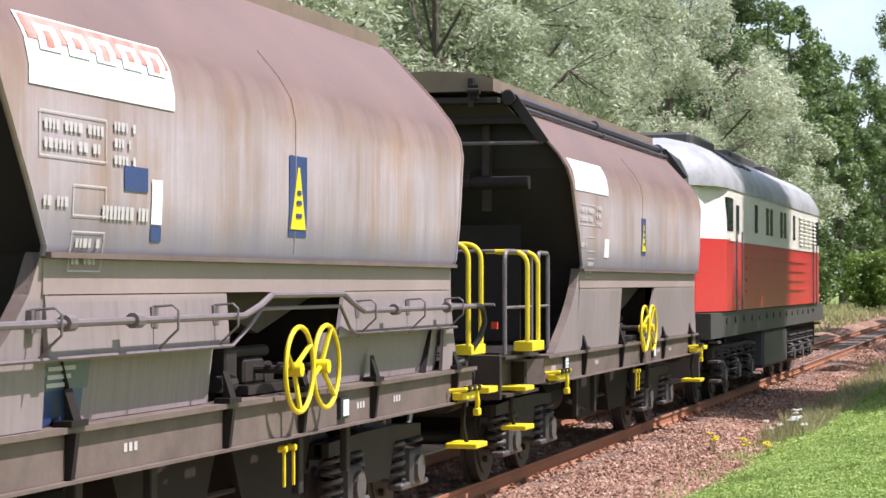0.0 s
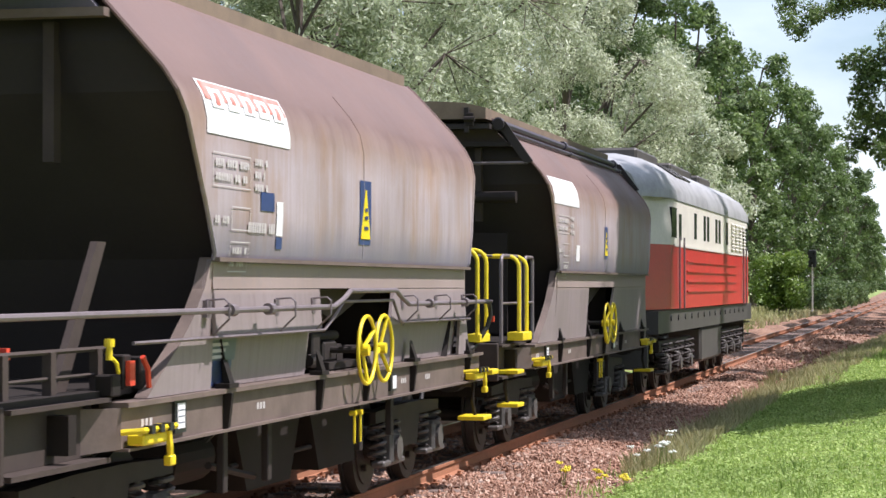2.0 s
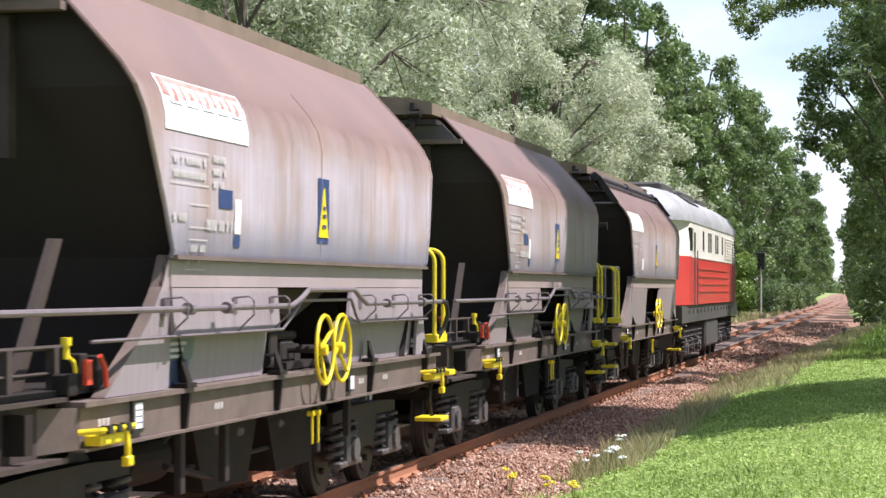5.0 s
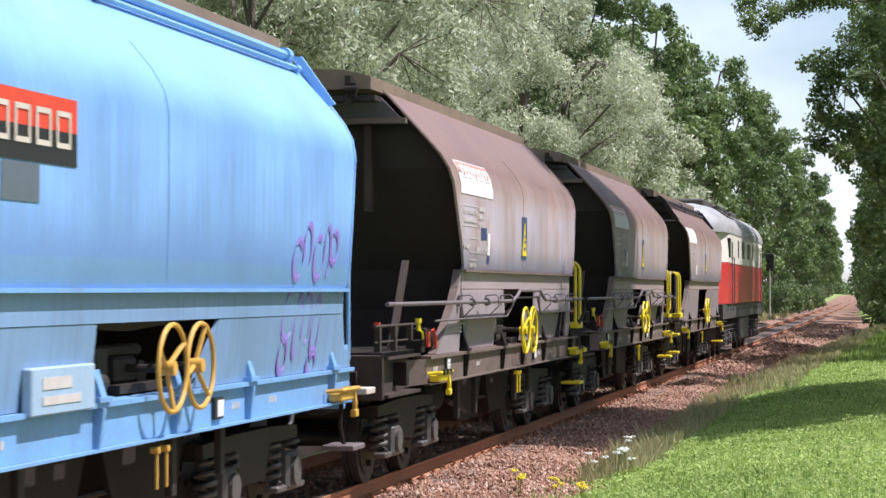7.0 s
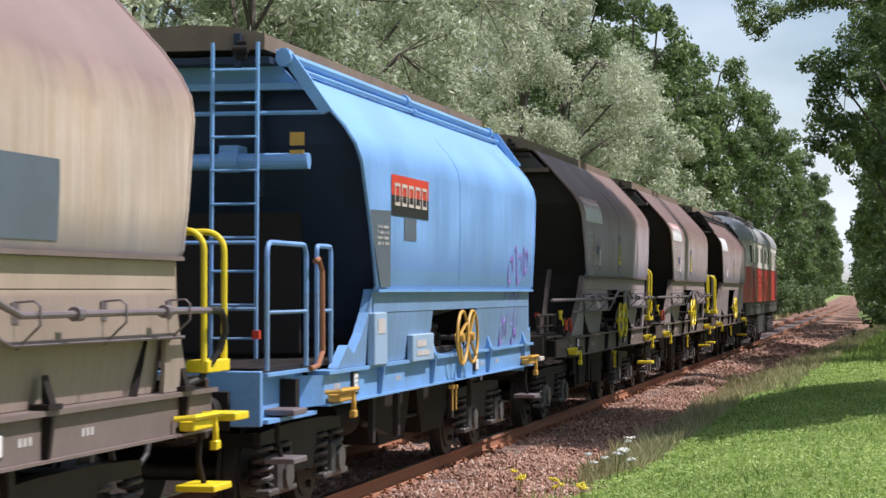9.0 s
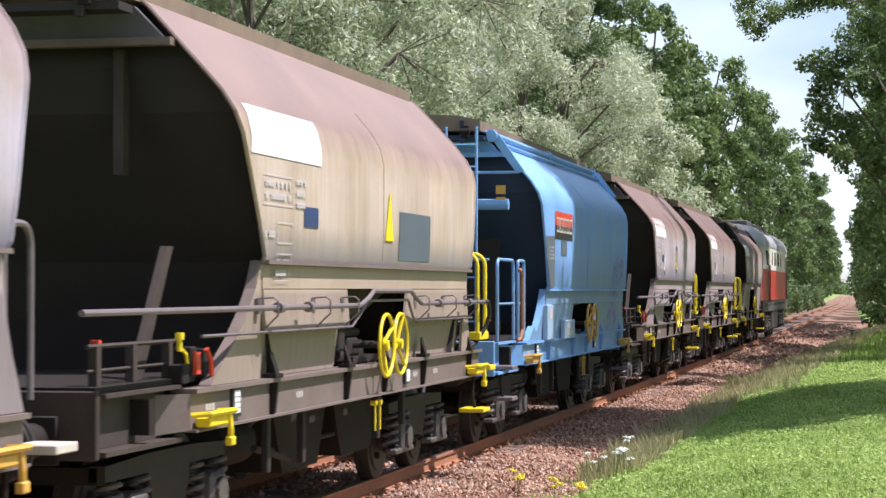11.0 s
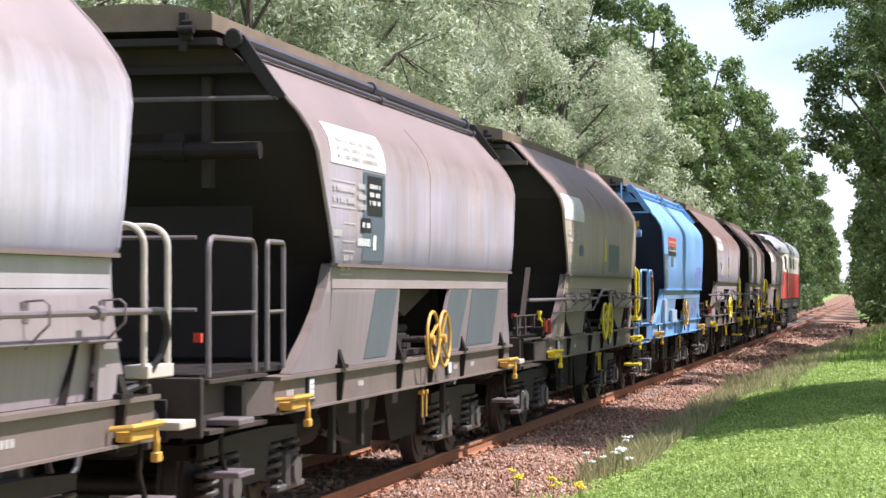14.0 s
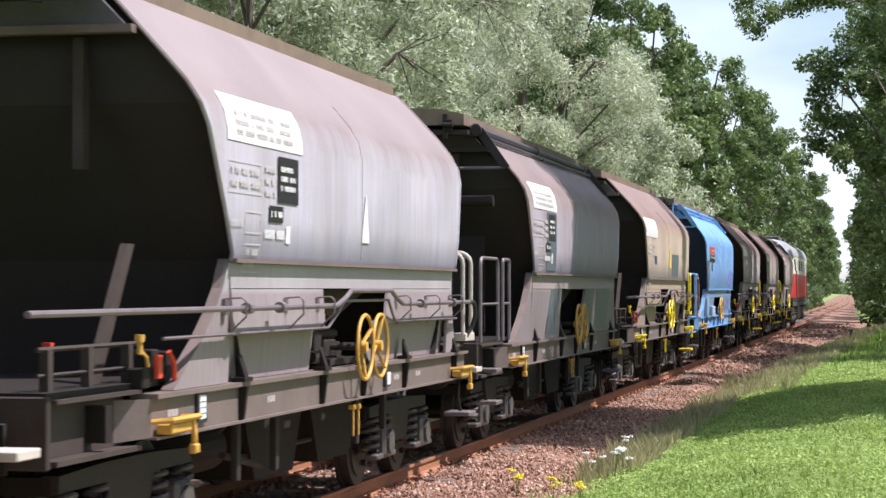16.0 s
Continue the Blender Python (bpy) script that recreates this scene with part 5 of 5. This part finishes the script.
def stones(name, n, y0, y1, u0, u1, r0, r1, seed, power=1.0):
    """Loose angular stones, denser near y0."""
    rng = np.random.default_rng(seed)
    base = np.array([(1, 0, 0), (-1, 0, 0), (0, 1, 0), (0, -1, 0), (0, 0, 1), (0, 0, -1)], float)
    tri = np.array([(0, 2, 4), (2, 1, 4), (1, 3, 4), (3, 0, 4), (2, 0, 5), (1, 2, 5), (3, 1, 5), (0, 3, 5)])
    y = y0 + (y1 - y0) * rng.random(n) ** power
    u = u0 + (u1 - u0) * rng.random(n)
    u = np.where(u > 1.6, 1.6 + (u - 1.6) * (1 + widen(y) / 1.2), u)
    r = r0 + (r1 - r0) * rng.random(n) ** 2
    z = np.array([bed_z(a, b) for a, b in zip(u, y)])
    v = base[None] * (0.6 + 0.7 * rng.random((n, 6, 1))) * r[:, None, None] * (0.7 + 0.5 * rng.random((n, 1, 3)))
    a = rng.random(n) * 6.28
    t = (rng.random(n) - 0.5) * 1.8
    ca, sa, ct, st = np.cos(a), np.sin(a), np.cos(t), np.sin(t)
    x1 = v[..., 0] * ct[:, None] + v[..., 2] * st[:, None]
    z1 = -v[..., 0] * st[:, None] + v[..., 2] * ct[:, None]
    X = x1 * ca[:, None] - v[..., 1] * sa[:, None]
    Y = x1 * sa[:, None] + v[..., 1] * ca[:, None]
    tx = track_x(y)
    V = np.stack([X + (u + tx)[:, None], Y + y[:, None], z1 + (z + r * 0.35)[:, None]], -1).reshape(-1, 3)
    F = (tri[None] + 6 * np.arange(n)[:, None, None]).reshape(-1, 3)
    return tagged(soup(name, V, F, M_STONE), "red-brown crushed stone ballast", "ballast", kind="stuff")


stones("ballast_stones", 36000, 16, 60, 0.82, 3.2, 0.012, 0.040, 1, 1.5)
stones("ballast_stones", 16000, 58, 140, 0.85, 2.6, 0.03, 0.07, 2, 1.4)
stones("ballast_stones", 5000, 16, 70, -0.68, 0.68, 0.02, 0.05, 3, 1.4)


# ---------------------------------------------------------------- grass and flowers
def blades(name, n, area, h0, h1, w, mat, seed, power=1.6, lean=0.5, label="", edge=None):
    """Grass blades as bent slivers, denser near the eye."""
    rng = np.random.default_rng(seed)
    u0, u1, y0, y1 = area
    y = y0 + (y1 - y0) * rng.random(n) ** power
    u = u0 + (u1 - u0) * rng.random(n)
    if edge is not None:
        cut = edge + 0.45 * np.sin(y * 0.7) * 0.4 + 0.3 * np.sin(y * 2.3 + 1)
        keep = u > cut + 0.35 * rng.standard_normal(n)
        y, u = y[keep], u[keep]
        n = len(y)
    u = u + (widen(y) if u0 > 0 else 0)
    tx = track_x(y)
    clump = np.array([noise.noise((a * 1.1, b * 1.1, 5.0)) for a, b in zip(u, y)])
    h = (h0 + (h1 - h0) * rng.random(n)) * (1 + 0.7 * clump)
    z = np.array([max(ground_z(a + t, b), bed_z(a, b) if abs(a) < 2.7 else -1) for a, b, t in zip(u, y, tx)])
    an = rng.random(n) * 6.28
    ww = w * (0.6 + 0.8 * rng.random(n)) * (1 + y / 80)
    dx, dy = np.cos(an) * ww, np.sin(an) * ww
    la = rng.random(n) * 6.28
    lx, ly = np.cos(la) * h * lean * rng.random(n), np.sin(la) * h * lean * rng.random(n)
    x = u + tx
    P = np.stack([np.stack([x - dx, y - dy, z - 0.01], -1), np.stack([x + dx, y + dy, z - 0.01], -1), np.stack([x + dx * 0.9 + lx * 0.5, y + dy * 0.9 + ly * 0.5, z + h * 0.6], -1), np.stack([x + lx, y + ly, z + h], -1)], 1).reshape(-1, 3)
    F = np.array([(0, 1, 2, 3)])[None] + 4 * np.arange(n)[:, None, None]
    return tagged(soup(name, P, F.reshape(-1, 4), mat), label, "grass", kind="stuff")


def clover(name, n, area, seed, label):
    """Low leafy ground cover: small tilted leaflets."""
    rng = np.random.default_rng(seed)
    u0, u1, y0, y1 = area
    y = y0 + (y1 - y0) * rng.random(n) ** 1.7
    u = u0 + (u1 - u0) * rng.random(n)
    keep = u > 2.88 + 0.14 * np.sin(y * 0.7) + 0.2 * np.sin(y * 2.3 + 1) + 0.2 * rng.standard_normal(n)
    y, u = y[keep], u[keep]
    u = u + widen(y)
    n = len(y)
    tx = track_x(y)
    bumpy = np.array([noise.noise((a * 2.2, b * 1.4, 9.0)) for a, b in zip(u, y)])
    z = np.array([ground_z(a + t, b) for a, b, t in zip(u, y, tx)]) + (0.05 + 0.06 * bumpy) + 0.05 * rng.random(n)
    r = 0.0115 * (0.7 + 0.8 * rng.random(n)) * (1 + y / 60)
    nrm = np.stack([rng.standard_normal(n) * 0.55, rng.standard_normal(n) * 0.55, np.ones(n)], -1)
    nrm /= np.linalg.norm(nrm, axis=1)[:, None]
    a = np.cross(nrm, np.stack([np.cos(y * 91), np.sin(y * 91), np.zeros(n)], -1))
    a /= np.linalg.norm(a, axis=1)[:, None]
    b = np.cross(nrm, a)
    c = np.stack([u + tx, y, z], -1)
    P = np.stack([c + a * r[:, None], c + b * r[:, None] * 0.8, c - a * r[:, None], c - b * r[:, None] * 0.8], 1).reshape(-1, 3)
    F = (np.array([(0, 1, 2, 3)])[None] + 4 * np.arange(n)[:, None, None]).reshape(-1, 4)
    return tagged(soup(name, P, F, M_GRASS), label, "grass", kind="stuff")


clover("clover_cover", 190000, (2.3, 9.5, 14, 60), 11, "bright green clover and short grass")
blades("grass_blades", 45000, (2.3, 9.5, 14, 75), 0.05, 0.15, 0.006, M_GRASS, 12, 1.6, 0.6, "bright green grass blades", 2.85)
blades("grass_blades", 16000, (2.2, 12, 55, 150), 0.08, 0.22, 0.018, M_GRASS, 13, 1.3, 0.6, "rough green grass further along the line", 2.85)
blades("dry_grass", 20000, (2.55, 3.4, 26, 110), 0.08, 0.32, 0.005, M_DRY, 14, 1.3, 0.7, "tall dry straw-coloured grass at the ballast edge")
blades("dry_grass", 17000, (2.5, 4.3, 44, 120), 0.10, 0.30, 0.008, M_DRY, 15, 1.0, 0.7, "tall dry straw-coloured grass")
blades("verge_grass", 12000, (-9, -2.4, 40, 200), 0.15, 0.5, 0.02, M_DRY, 16, 1.0, 0.6, "rough dry grass on the far verge")


def flower(u, y, h, mat, heads, spread, label, seed):
    rnd = random.Random(seed)
    x = u + track_x(y)
    z = max(ground_z(x, y), bed_z(u, y) if abs(u) < 2.7 else -1)
    fl = thing("wild_flower", label, "flower", "wild flowers at the ballast edge")
    fl.matrix_basis = pose(x, y, z)
    for k in range(heads):
        dx, dy, hh = rnd.uniform(-spread, spread), rnd.uniform(-spread, spread), h * rnd.uniform(0.7, 1.1)
        bm = B()
        tube(bm, [(dx * 0.2, dy * 0.2, -0.02), (dx * 0.6, dy * 0.6, hh * 0.5), (dx, dy, hh)], 0.004, 5)
        part("stem", bm, M_BUSH, fl)
        bm = B()
        for j in range(14):
            a, r = rnd.uniform(0, 6.28), 0.045 * math.sqrt(rnd.random())
            c = Vector((dx + r * math.cos(a), dy + r * math.sin(a), hh + rnd.uniform(-0.012, 0.012)))
            drum(bm, c, (rnd.uniform(-0.4, 0.4), rnd.uniform(-0.4, 0.4), 1), 0.014, 0.012, 6, 0.009)
        part("blossom", bm, mat, fl)
    return fl


for i, (u, y) in enumerate(((2.16, 24.2), (2.67, 23.7), (3.05, 23.0))):
    flower(u, y, 0.26, M_FLOWER_Y, 4, 0.06, "yellow flowering ragwort in the ballast", 40 + i)
for i, (u, y) in enumerate(((2.75, 26.3), (2.85, 29.0), (3.05, 25.6), (3.3, 24.7), (2.9, 27.5))):
    flower(u, y, 0.38, M_FLOWER_W, 3, 0.10, "white flowering umbel in the dry grass", 60 + i)


# ---------------------------------------------------------------- trees
def leaf_soup(name, centres, radii, count, size, aspect, droop, mat, parent, seed, shell=0.55):
    """Leaves strewn through and over round clumps."""
    rng = np.random.default_rng(seed)
    centres, radii = np.array(centres), np.array(radii)
    w = radii.prod(axis=1) ** (2 / 3)
    idx = rng.choice(len(centres), count, p=w / w.sum())
    d = rng.standard_normal((count, 3))
    d /= np.linalg.norm(d, axis=1)[:, None]
    rad = shell + (1.08 - shell) * rng.random(count) ** 0.6
    p = centres[idx] + d * radii[idx] * rad[:, None]
    n = d * 0.7 + rng.standard_normal((count, 3)) * 0.6 + np.array([0, 0, 0.35])
    n /= np.linalg.norm(n, axis=1)[:, None]
    g = np.array([0, 0, -droop]) + rng.standard_normal((count, 3)) * (1 - 0.5 * droop)
    a = np.cross(n, np.cross(g, n))
    a /= np.linalg.norm(a, axis=1)[:, None] + 1e-9
    b = np.cross(n, a)
    s = (size * (0.6 + 0.8 * rng.random(count)))[:, None]
    P = np.stack([p - a * s, p + b * s * aspect, p + a * s, p - b * s * aspect], 1).reshape(-1, 3)
    F = (np.array([(0, 1, 2, 3)])[None] + 4 * np.arange(count)[:, None, None]).reshape(-1, 4)
    return soup(name, P, F, mat, parent)


def tree(name, label, height, width, low, clumps, leaves, size, aspect, droop, mat, seed):
    """A tapered trunk, limbs that reach the clumps, and a crown of loose leaves."""
    rnd = random.Random(seed)
    tr = thing(name, label, "tree", "trees beside the line")
    bm = B()
    r0 = height * 0.016
    trunk = [Vector((0.15 * math.sin(k * 1.7 + seed), 0.15 * math.cos(k * 1.3 + seed), height * 0.86 * k / 8)) for k in range(9)]
    for a, b, k in zip(trunk, trunk[1:], range(8)):
        drum(bm, (a + b) / 2, b - a, r0 * (1 - k / 9), (b - a).length * 1.04, 9, r0 * (1 - (k + 1) / 9))
    cs, rs = [], []
    lobes = max(9, clumps // 6)
    for k in range(lobes):
        f = (k + 0.5) / lobes
        z = low + 1.0 + (height - low - 2.0) * f
        shape = math.sin(math.pi * min(1, 0.16 + 0.80 * f)) ** 0.7
        a = k * 2.399 + rnd.uniform(-0.5, 0.5)
        rr = width * 0.42 * shape * rnd.uniform(0.55, 1.0)
        c = Vector((rr * math.cos(a), rr * math.sin(a), z + rnd.uniform(-0.5, 0.5)))
        q = width * rnd.uniform(0.13, 0.20)
        j = trunk[min(8, max(1, int(8 * (z - 0.20 * height) / (height * 0.86))))]
        tube(bm, [j, (j + c) / 2 + Vector((0, 0, 0.3)), c], r0 * 0.2, 5)
        # small sprays over the outside of each bough
        for n in range(9):
            d = Vector((rnd.gauss(0, 1) + 0.6 * math.cos(a), rnd.gauss(0, 1) + 0.6 * math.sin(a), rnd.gauss(0.25, 0.8))).normalized()
            e = c + d * q * rnd.uniform(0.55, 1.15)
            cs.append(e)
            p = width * rnd.uniform(0.045, 0.095)
            rs.append((p, p, p * rnd.uniform(0.6, 1.0)))
            tube(bm, [c, e], r0 * 0.07, 4)
    part("trunk", bm, M_BARK, tr)
    leaf_soup("crown", cs, rs, leaves, size, aspect, droop, mat, tr, seed, 0.35)
    return tr


# kinds of tree, built once at their first place and copied from there
W_LABEL = "silver-leaved willow with drooping twigs on the far side of the track"
O_LABEL = "tall green broadleaf tree in the wood along the line"
A_LABEL = "dark green dense tree in the wood along the line"
WILLOWS = [tree("willow", W_LABEL, 16.5, 11.0, 0.8, 130, 70000, 0.105, 0.25, 0.3, M_WILLOW, s) for s in (1, 2)]
FAR_WILLOW = tree("willow", W_LABEL, 17, 10.5, 0.8, 120, 26000, 0.17, 0.27, 0.3, M_WILLOW, 9)
NEAR = [tree("oak", O_LABEL, 19, 10.0, 1.0, 120, 46000, 0.092, 0.55, 0.1, M_OAK, 3), tree("alder", A_LABEL, 20, 9.5, 0.8, 120, 46000, 0.092, 0.55, 0.1, M_DARKLEAF, 6)]
OAKS = [tree("oak", O_LABEL, 20, 10.0, 0.8, 100, 14000, 0.165, 0.55, 0.1, M_OAK, s) for s in (4, 5)]
ALDERS = [tree("alder", A_LABEL, 21, 9.0, 0.8, 100, 14000, 0.165, 0.55, 0.1, M_DARKLEAF, s) for s in (7, 8)]
PLACED = set()


def plant(src, x, y, scale, turn):
    m = pose(x, y, ground_z(x, y) - 0.05, 0, 0, turn)
    if src.name not in PLACED:
        PLACED.add(src.name)
        src.matrix_basis = m @ Matrix.Scale(scale, 4)
        return src
    ob = copy_thing(src, m)
    ob.scale = (scale, scale, scale)
    return ob


rnd = random.Random(8)
# far side: willows first, then oaks and alders, two rows deep
for i, y in enumerate((36, 45, 54, 63, 73, 84)):
    plant(WILLOWS[i % 2], -11.0 + rnd.uniform(-1, 1), y, rnd.uniform(0.92, 1.1), rnd.uniform(0, 360))
plant(WILLOWS[0], -10.2, 96, 1.0, 130)
plant(NEAR[1], -10.5, 110, 0.95, 200)
for i, y in enumerate((122, 134)):
    plant(FAR_WILLOW, -10.6 + rnd.uniform(-0.5, 0.5), y, rnd.uniform(0.92, 1.0), rnd.uniform(0, 360))
for i, (x, y) in enumerate(((-12.0, 146), (-12.2, 158), (-11.5, 170))):
    plant((OAKS + ALDERS)[(i * 2 + 1) % 4], x + 0.6, y, 1.06, 70 * i)
for i, y in enumerate((182, 197, 216, 237, 260, 285, 312, 342, 375, 412, 455, 505, 565, 635, 715, 810)):
    plant((OAKS + ALDERS)[i % 4], (-4.7 if y < 200 else -3.4 if y < 300 else -0.9) - 0.0231 * y + rnd.uniform(-0.5, 0.5), y, rnd.uniform(1.0, 1.12), rnd.uniform(0, 360))
for i in range(8):
    y = 46 + 19 * i
    plant((OAKS + ALDERS)[(i * 3) % 4], -18.5 + rnd.uniform(-2, 2), y, rnd.uniform(1.0, 1.2), rnd.uniform(0, 360))
# near side: trees whose boughs reach over towards the line
# this one stands out of view, for the shadow across grass and train
plant(NEAR[0], 12.6, 38.6, 1.22, 40)
# three more unseen trees, added only to thicken that shadow
plant(OAKS[0], 15.0, 40.0, 1.3, 10)
plant(ALDERS[0], 14.4, 39.0, 1.2, 80)
plant(OAKS[1], 17.0, 40.5, 1.35, 190)
for i, (x, y) in enumerate(((13.6, 62), (11.4, 74), (9.3, 86), (8.5, 98))):
    plant(NEAR[(i + 1) % 2], x, y, rnd.uniform(0.9, 1.05), rnd.uniform(0, 360))
for i, y in enumerate((110, 123, 137, 152, 168, 186, 206, 228, 254, 284, 318, 352, 392, 438, 490, 550, 620, 700, 800)):
    plant((OAKS + ALDERS)[(i * 3 + 1) % 4], 11.4 - 0.0231 * y + rnd.uniform(-0.4, 0.4), y, rnd.uniform(0.9, 1.05), rnd.uniform(0, 360))
HIGH = tree("oak", "slender broadleaf tree with a high crown beside the grass", 12.5, 6.6, 4.6, 70, 22000, 0.085, 0.55, 0.1, M_OAK, 12)
plant(HIGH, 6.5, 77, 1.0, 250)
for i in range(3):
    plant(OAKS[i % 2], 19 + rnd.uniform(-1, 2), 62 + 18 * i, rnd.uniform(0.9, 1.1), rnd.uniform(0, 360))

# end of the avenue, far off
cs, rs = [], []
for k in range(90):
    cs.append((rnd.uniform(-90, 50), rnd.uniform(1000, 1080), rnd.uniform(-1, 2.5)))
    rs.append((rnd.uniform(3, 5),) * 3)
far = leaf_soup("distant_wood", cs, rs, 26000, 0.55, 0.6, 0.1, M_DARKLEAF, None, 77, 0.3)
tagged(far, "distant green wood at the end of the line", "wood", kind="stuff")

# light green bush on the far verge
bush = thing("bush", "bright green bush beside the signal", "bush")
bush.matrix_basis = pose(-5.6, 165, 0)
cs = [(rnd.uniform(-1.9, 1.9), rnd.uniform(-1.5, 1.5), rnd.uniform(0.6, 3.9)) for k in range(26)]
rs = [(rnd.uniform(0.6, 1.0),) * 3 for k in range(26)]
leaf_soup("foliage", cs, rs, 9000, 0.13, 0.5, 0.1, M_BUSH, bush, 78)
bm = B()
for k in range(5):
    tube(bm, [(0.2 * k - 0.4, 0, -0.4), (0.5 * k - 1, 0.2, 2.2)], 0.05, 5)
part("stems", bm, M_BARK, bush)

# dark shrubs under the trees on both sides
shrub = thing("shrub", "dark green shrub under the lineside trees", "shrub", "shrubs along the line")
cs = [(rnd.uniform(-1.3, 1.3), rnd.uniform(-2.4, 2.4), rnd.uniform(0.3, 2.2)) for k in range(26)]
rs = [(rnd.uniform(0.5, 0.8),) * 3 for k in range(26)]
leaf_soup("foliage", cs, rs, 1500, 0.17, 0.5, 0.1, M_DARKLEAF, shrub, 81, 0.3)
bm = B()
for k in range(5):
    tube(bm, [(0.1 * k - 0.2, 0, -0.4), (0.3 * k - 0.6, 0.5 * k - 1, 1.5)], 0.03, 5)
part("stems", bm, M_BARK, shrub)
# far-side shrubs beside the near wagons are invented, to darken the view beneath them
shrub.matrix_basis = pose(-6.4, 12, -0.1)
for k, (x, y) in enumerate([(-6.6, 17 + 5.2 * i) for i in range(16)] + [(6.4, 118 + 9 * i) for i in range(8)] + [(5.0, 192 + 14 * i) for i in range(10)] + [(-3.9, 188 + 10 * i) for i in range(14)] + [(4.4, 250 + 12 * i) for i in range(9)]):
    x = x + track_x(y) + rnd.uniform(-0.3, 0.3)
    copy_thing(shrub, pose(x, y, ground_z(x, y) - 0.05, 0, 0, rnd.uniform(-25, 25) + 180 * (k % 2)))

# boughs that hang into view over the grass, on a tree beside the camera's side
bough = thing("overhanging_bough", "leafy bough of a broadleaf tree reaching over the grass", "tree bough")
bough.matrix_basis = pose(5.1, 52, 0)
bm = B()
tube(bm, [(5.2, 0, -0.2), (5.0, 0, 3.0), (4.6, 0.2, 6.0), (3.2, 0.3, 7.9), (1.6, 0.1, 8.6), (0.2, 0, 8.75)], 0.03, 7)
part("limb", bm, M_BARK, bough)
cs = [(-2.3 + 0.20 * k + rnd.uniform(-0.2, 0.2), rnd.uniform(-0.5, 0.5), 8.55 + 0.05 * k + rnd.uniform(-0.5, 0.3)) for k in range(28)]
rs = [(rnd.uniform(0.2, 0.42),) * 3 for k in range(28)]
leaf_soup("foliage", cs, rs, 9000, 0.05, 0.5, 0.2, M_OAK, bough, 79, 0.1)
bm = B()
for c in cs:
    tube(bm, [(min(c[0] + 0.6, 3.0), 0.05, 8.66), (c[0], c[1], c[2])], 0.007, 4)
part("twigs", bm, M_BARK, bough)

# ---------------------------------------------------------------- signal and lineside post
sig = thing("railway_signal", "slim grey railway signal mast with black lamp board", "signal")
sig.matrix_basis = pose(-4.0, 175, -0.1)
bm = B()
tube(bm, [(0, 0, 0), (0, 0, 4.0)], 0.07, 8)
box(bm, -0.2, 0.2, -0.2, 0.2, -0.2, 0.15)
part("mast", bm, M_FAINT, sig)
bm = B()
box(bm, -0.33, 0.33, -0.06, 0.06, 3.6, 5.0, 0.06)
part("lamp_board", bm, M_BLACK, sig)
for dz, dx in ((4.7, 0.12), (4.35, -0.12), (3.95, 0.0)):
    bm = B()
    drum(bm, (dx, -0.12, dz), (0, 1, 0), 0.09, 0.14, 12)
    part("lamp_hood", bm, M_DARK, sig)
pst = thing("marker_post", "short grey concrete marker post in the grass", "post")
pst.matrix_basis = pose(4.3, 92, ground_z(4.3, 92))
bm = B()
box(bm, -0.05, 0.05, -0.05, 0.05, -0.1, 0.45, 0.02)
box(bm, -0.11, 0.11, -0.04, 0.04, 0.45, 0.54, 0.02)
part("shaft", bm, M_LGREY, pst)

# ---------------------------------------------------------------- the train
brown_a(66.15)
brown_b(52.10, M_BROWN2, "brown bogie hopper wagon with white owner's panel", 11)
brown_b(38.45, M_BROWN, "rust-streaked brown bogie hopper wagon with long side pipe", 21)
blue_a(24.2)
tan_b(10.10)
lilac_a(-3.85)
pale_b(-17.7)
lilac_a(-31.4)
locomotive(73.1)


def way(t):
    """How far the train has come, from its place at 9 s: it gains speed slowly."""
    d = max(0.0, 3.5 - t)
    drift = np.interp(t, (4.0, 6.5, 8.0, 9.5, 12.0, 14.0, 16.0), (-0.32, 0.02, 0.05, -0.06, 0.10, 0.0, -0.33))
    return float(4.39 * (t - 9) + 0.04 * (t * t - 81) - 0.12 * d - 0.027 * d * d + drift)


def motions():
    times = [0.5 * i for i in range(33)]
    for ob, at in WAGONS + LOCO:
        rows = []
        for t in times:
            y = at + way(t)
            turn = math.degrees(math.atan(CURVE * min(130.0, max(0.0, y))))
            rows.append((t, pose(track_x(y), y, 0, 0, 0, turn)))
        walk(ob, rows)
    fine = [0.1 * i for i in range(161)]
    for ob, y, r in SPIN:
        walk(ob, [(t, pose(0, y, r, -math.degrees(way(t) / r) % 360.0)) for t in fine])


motions()
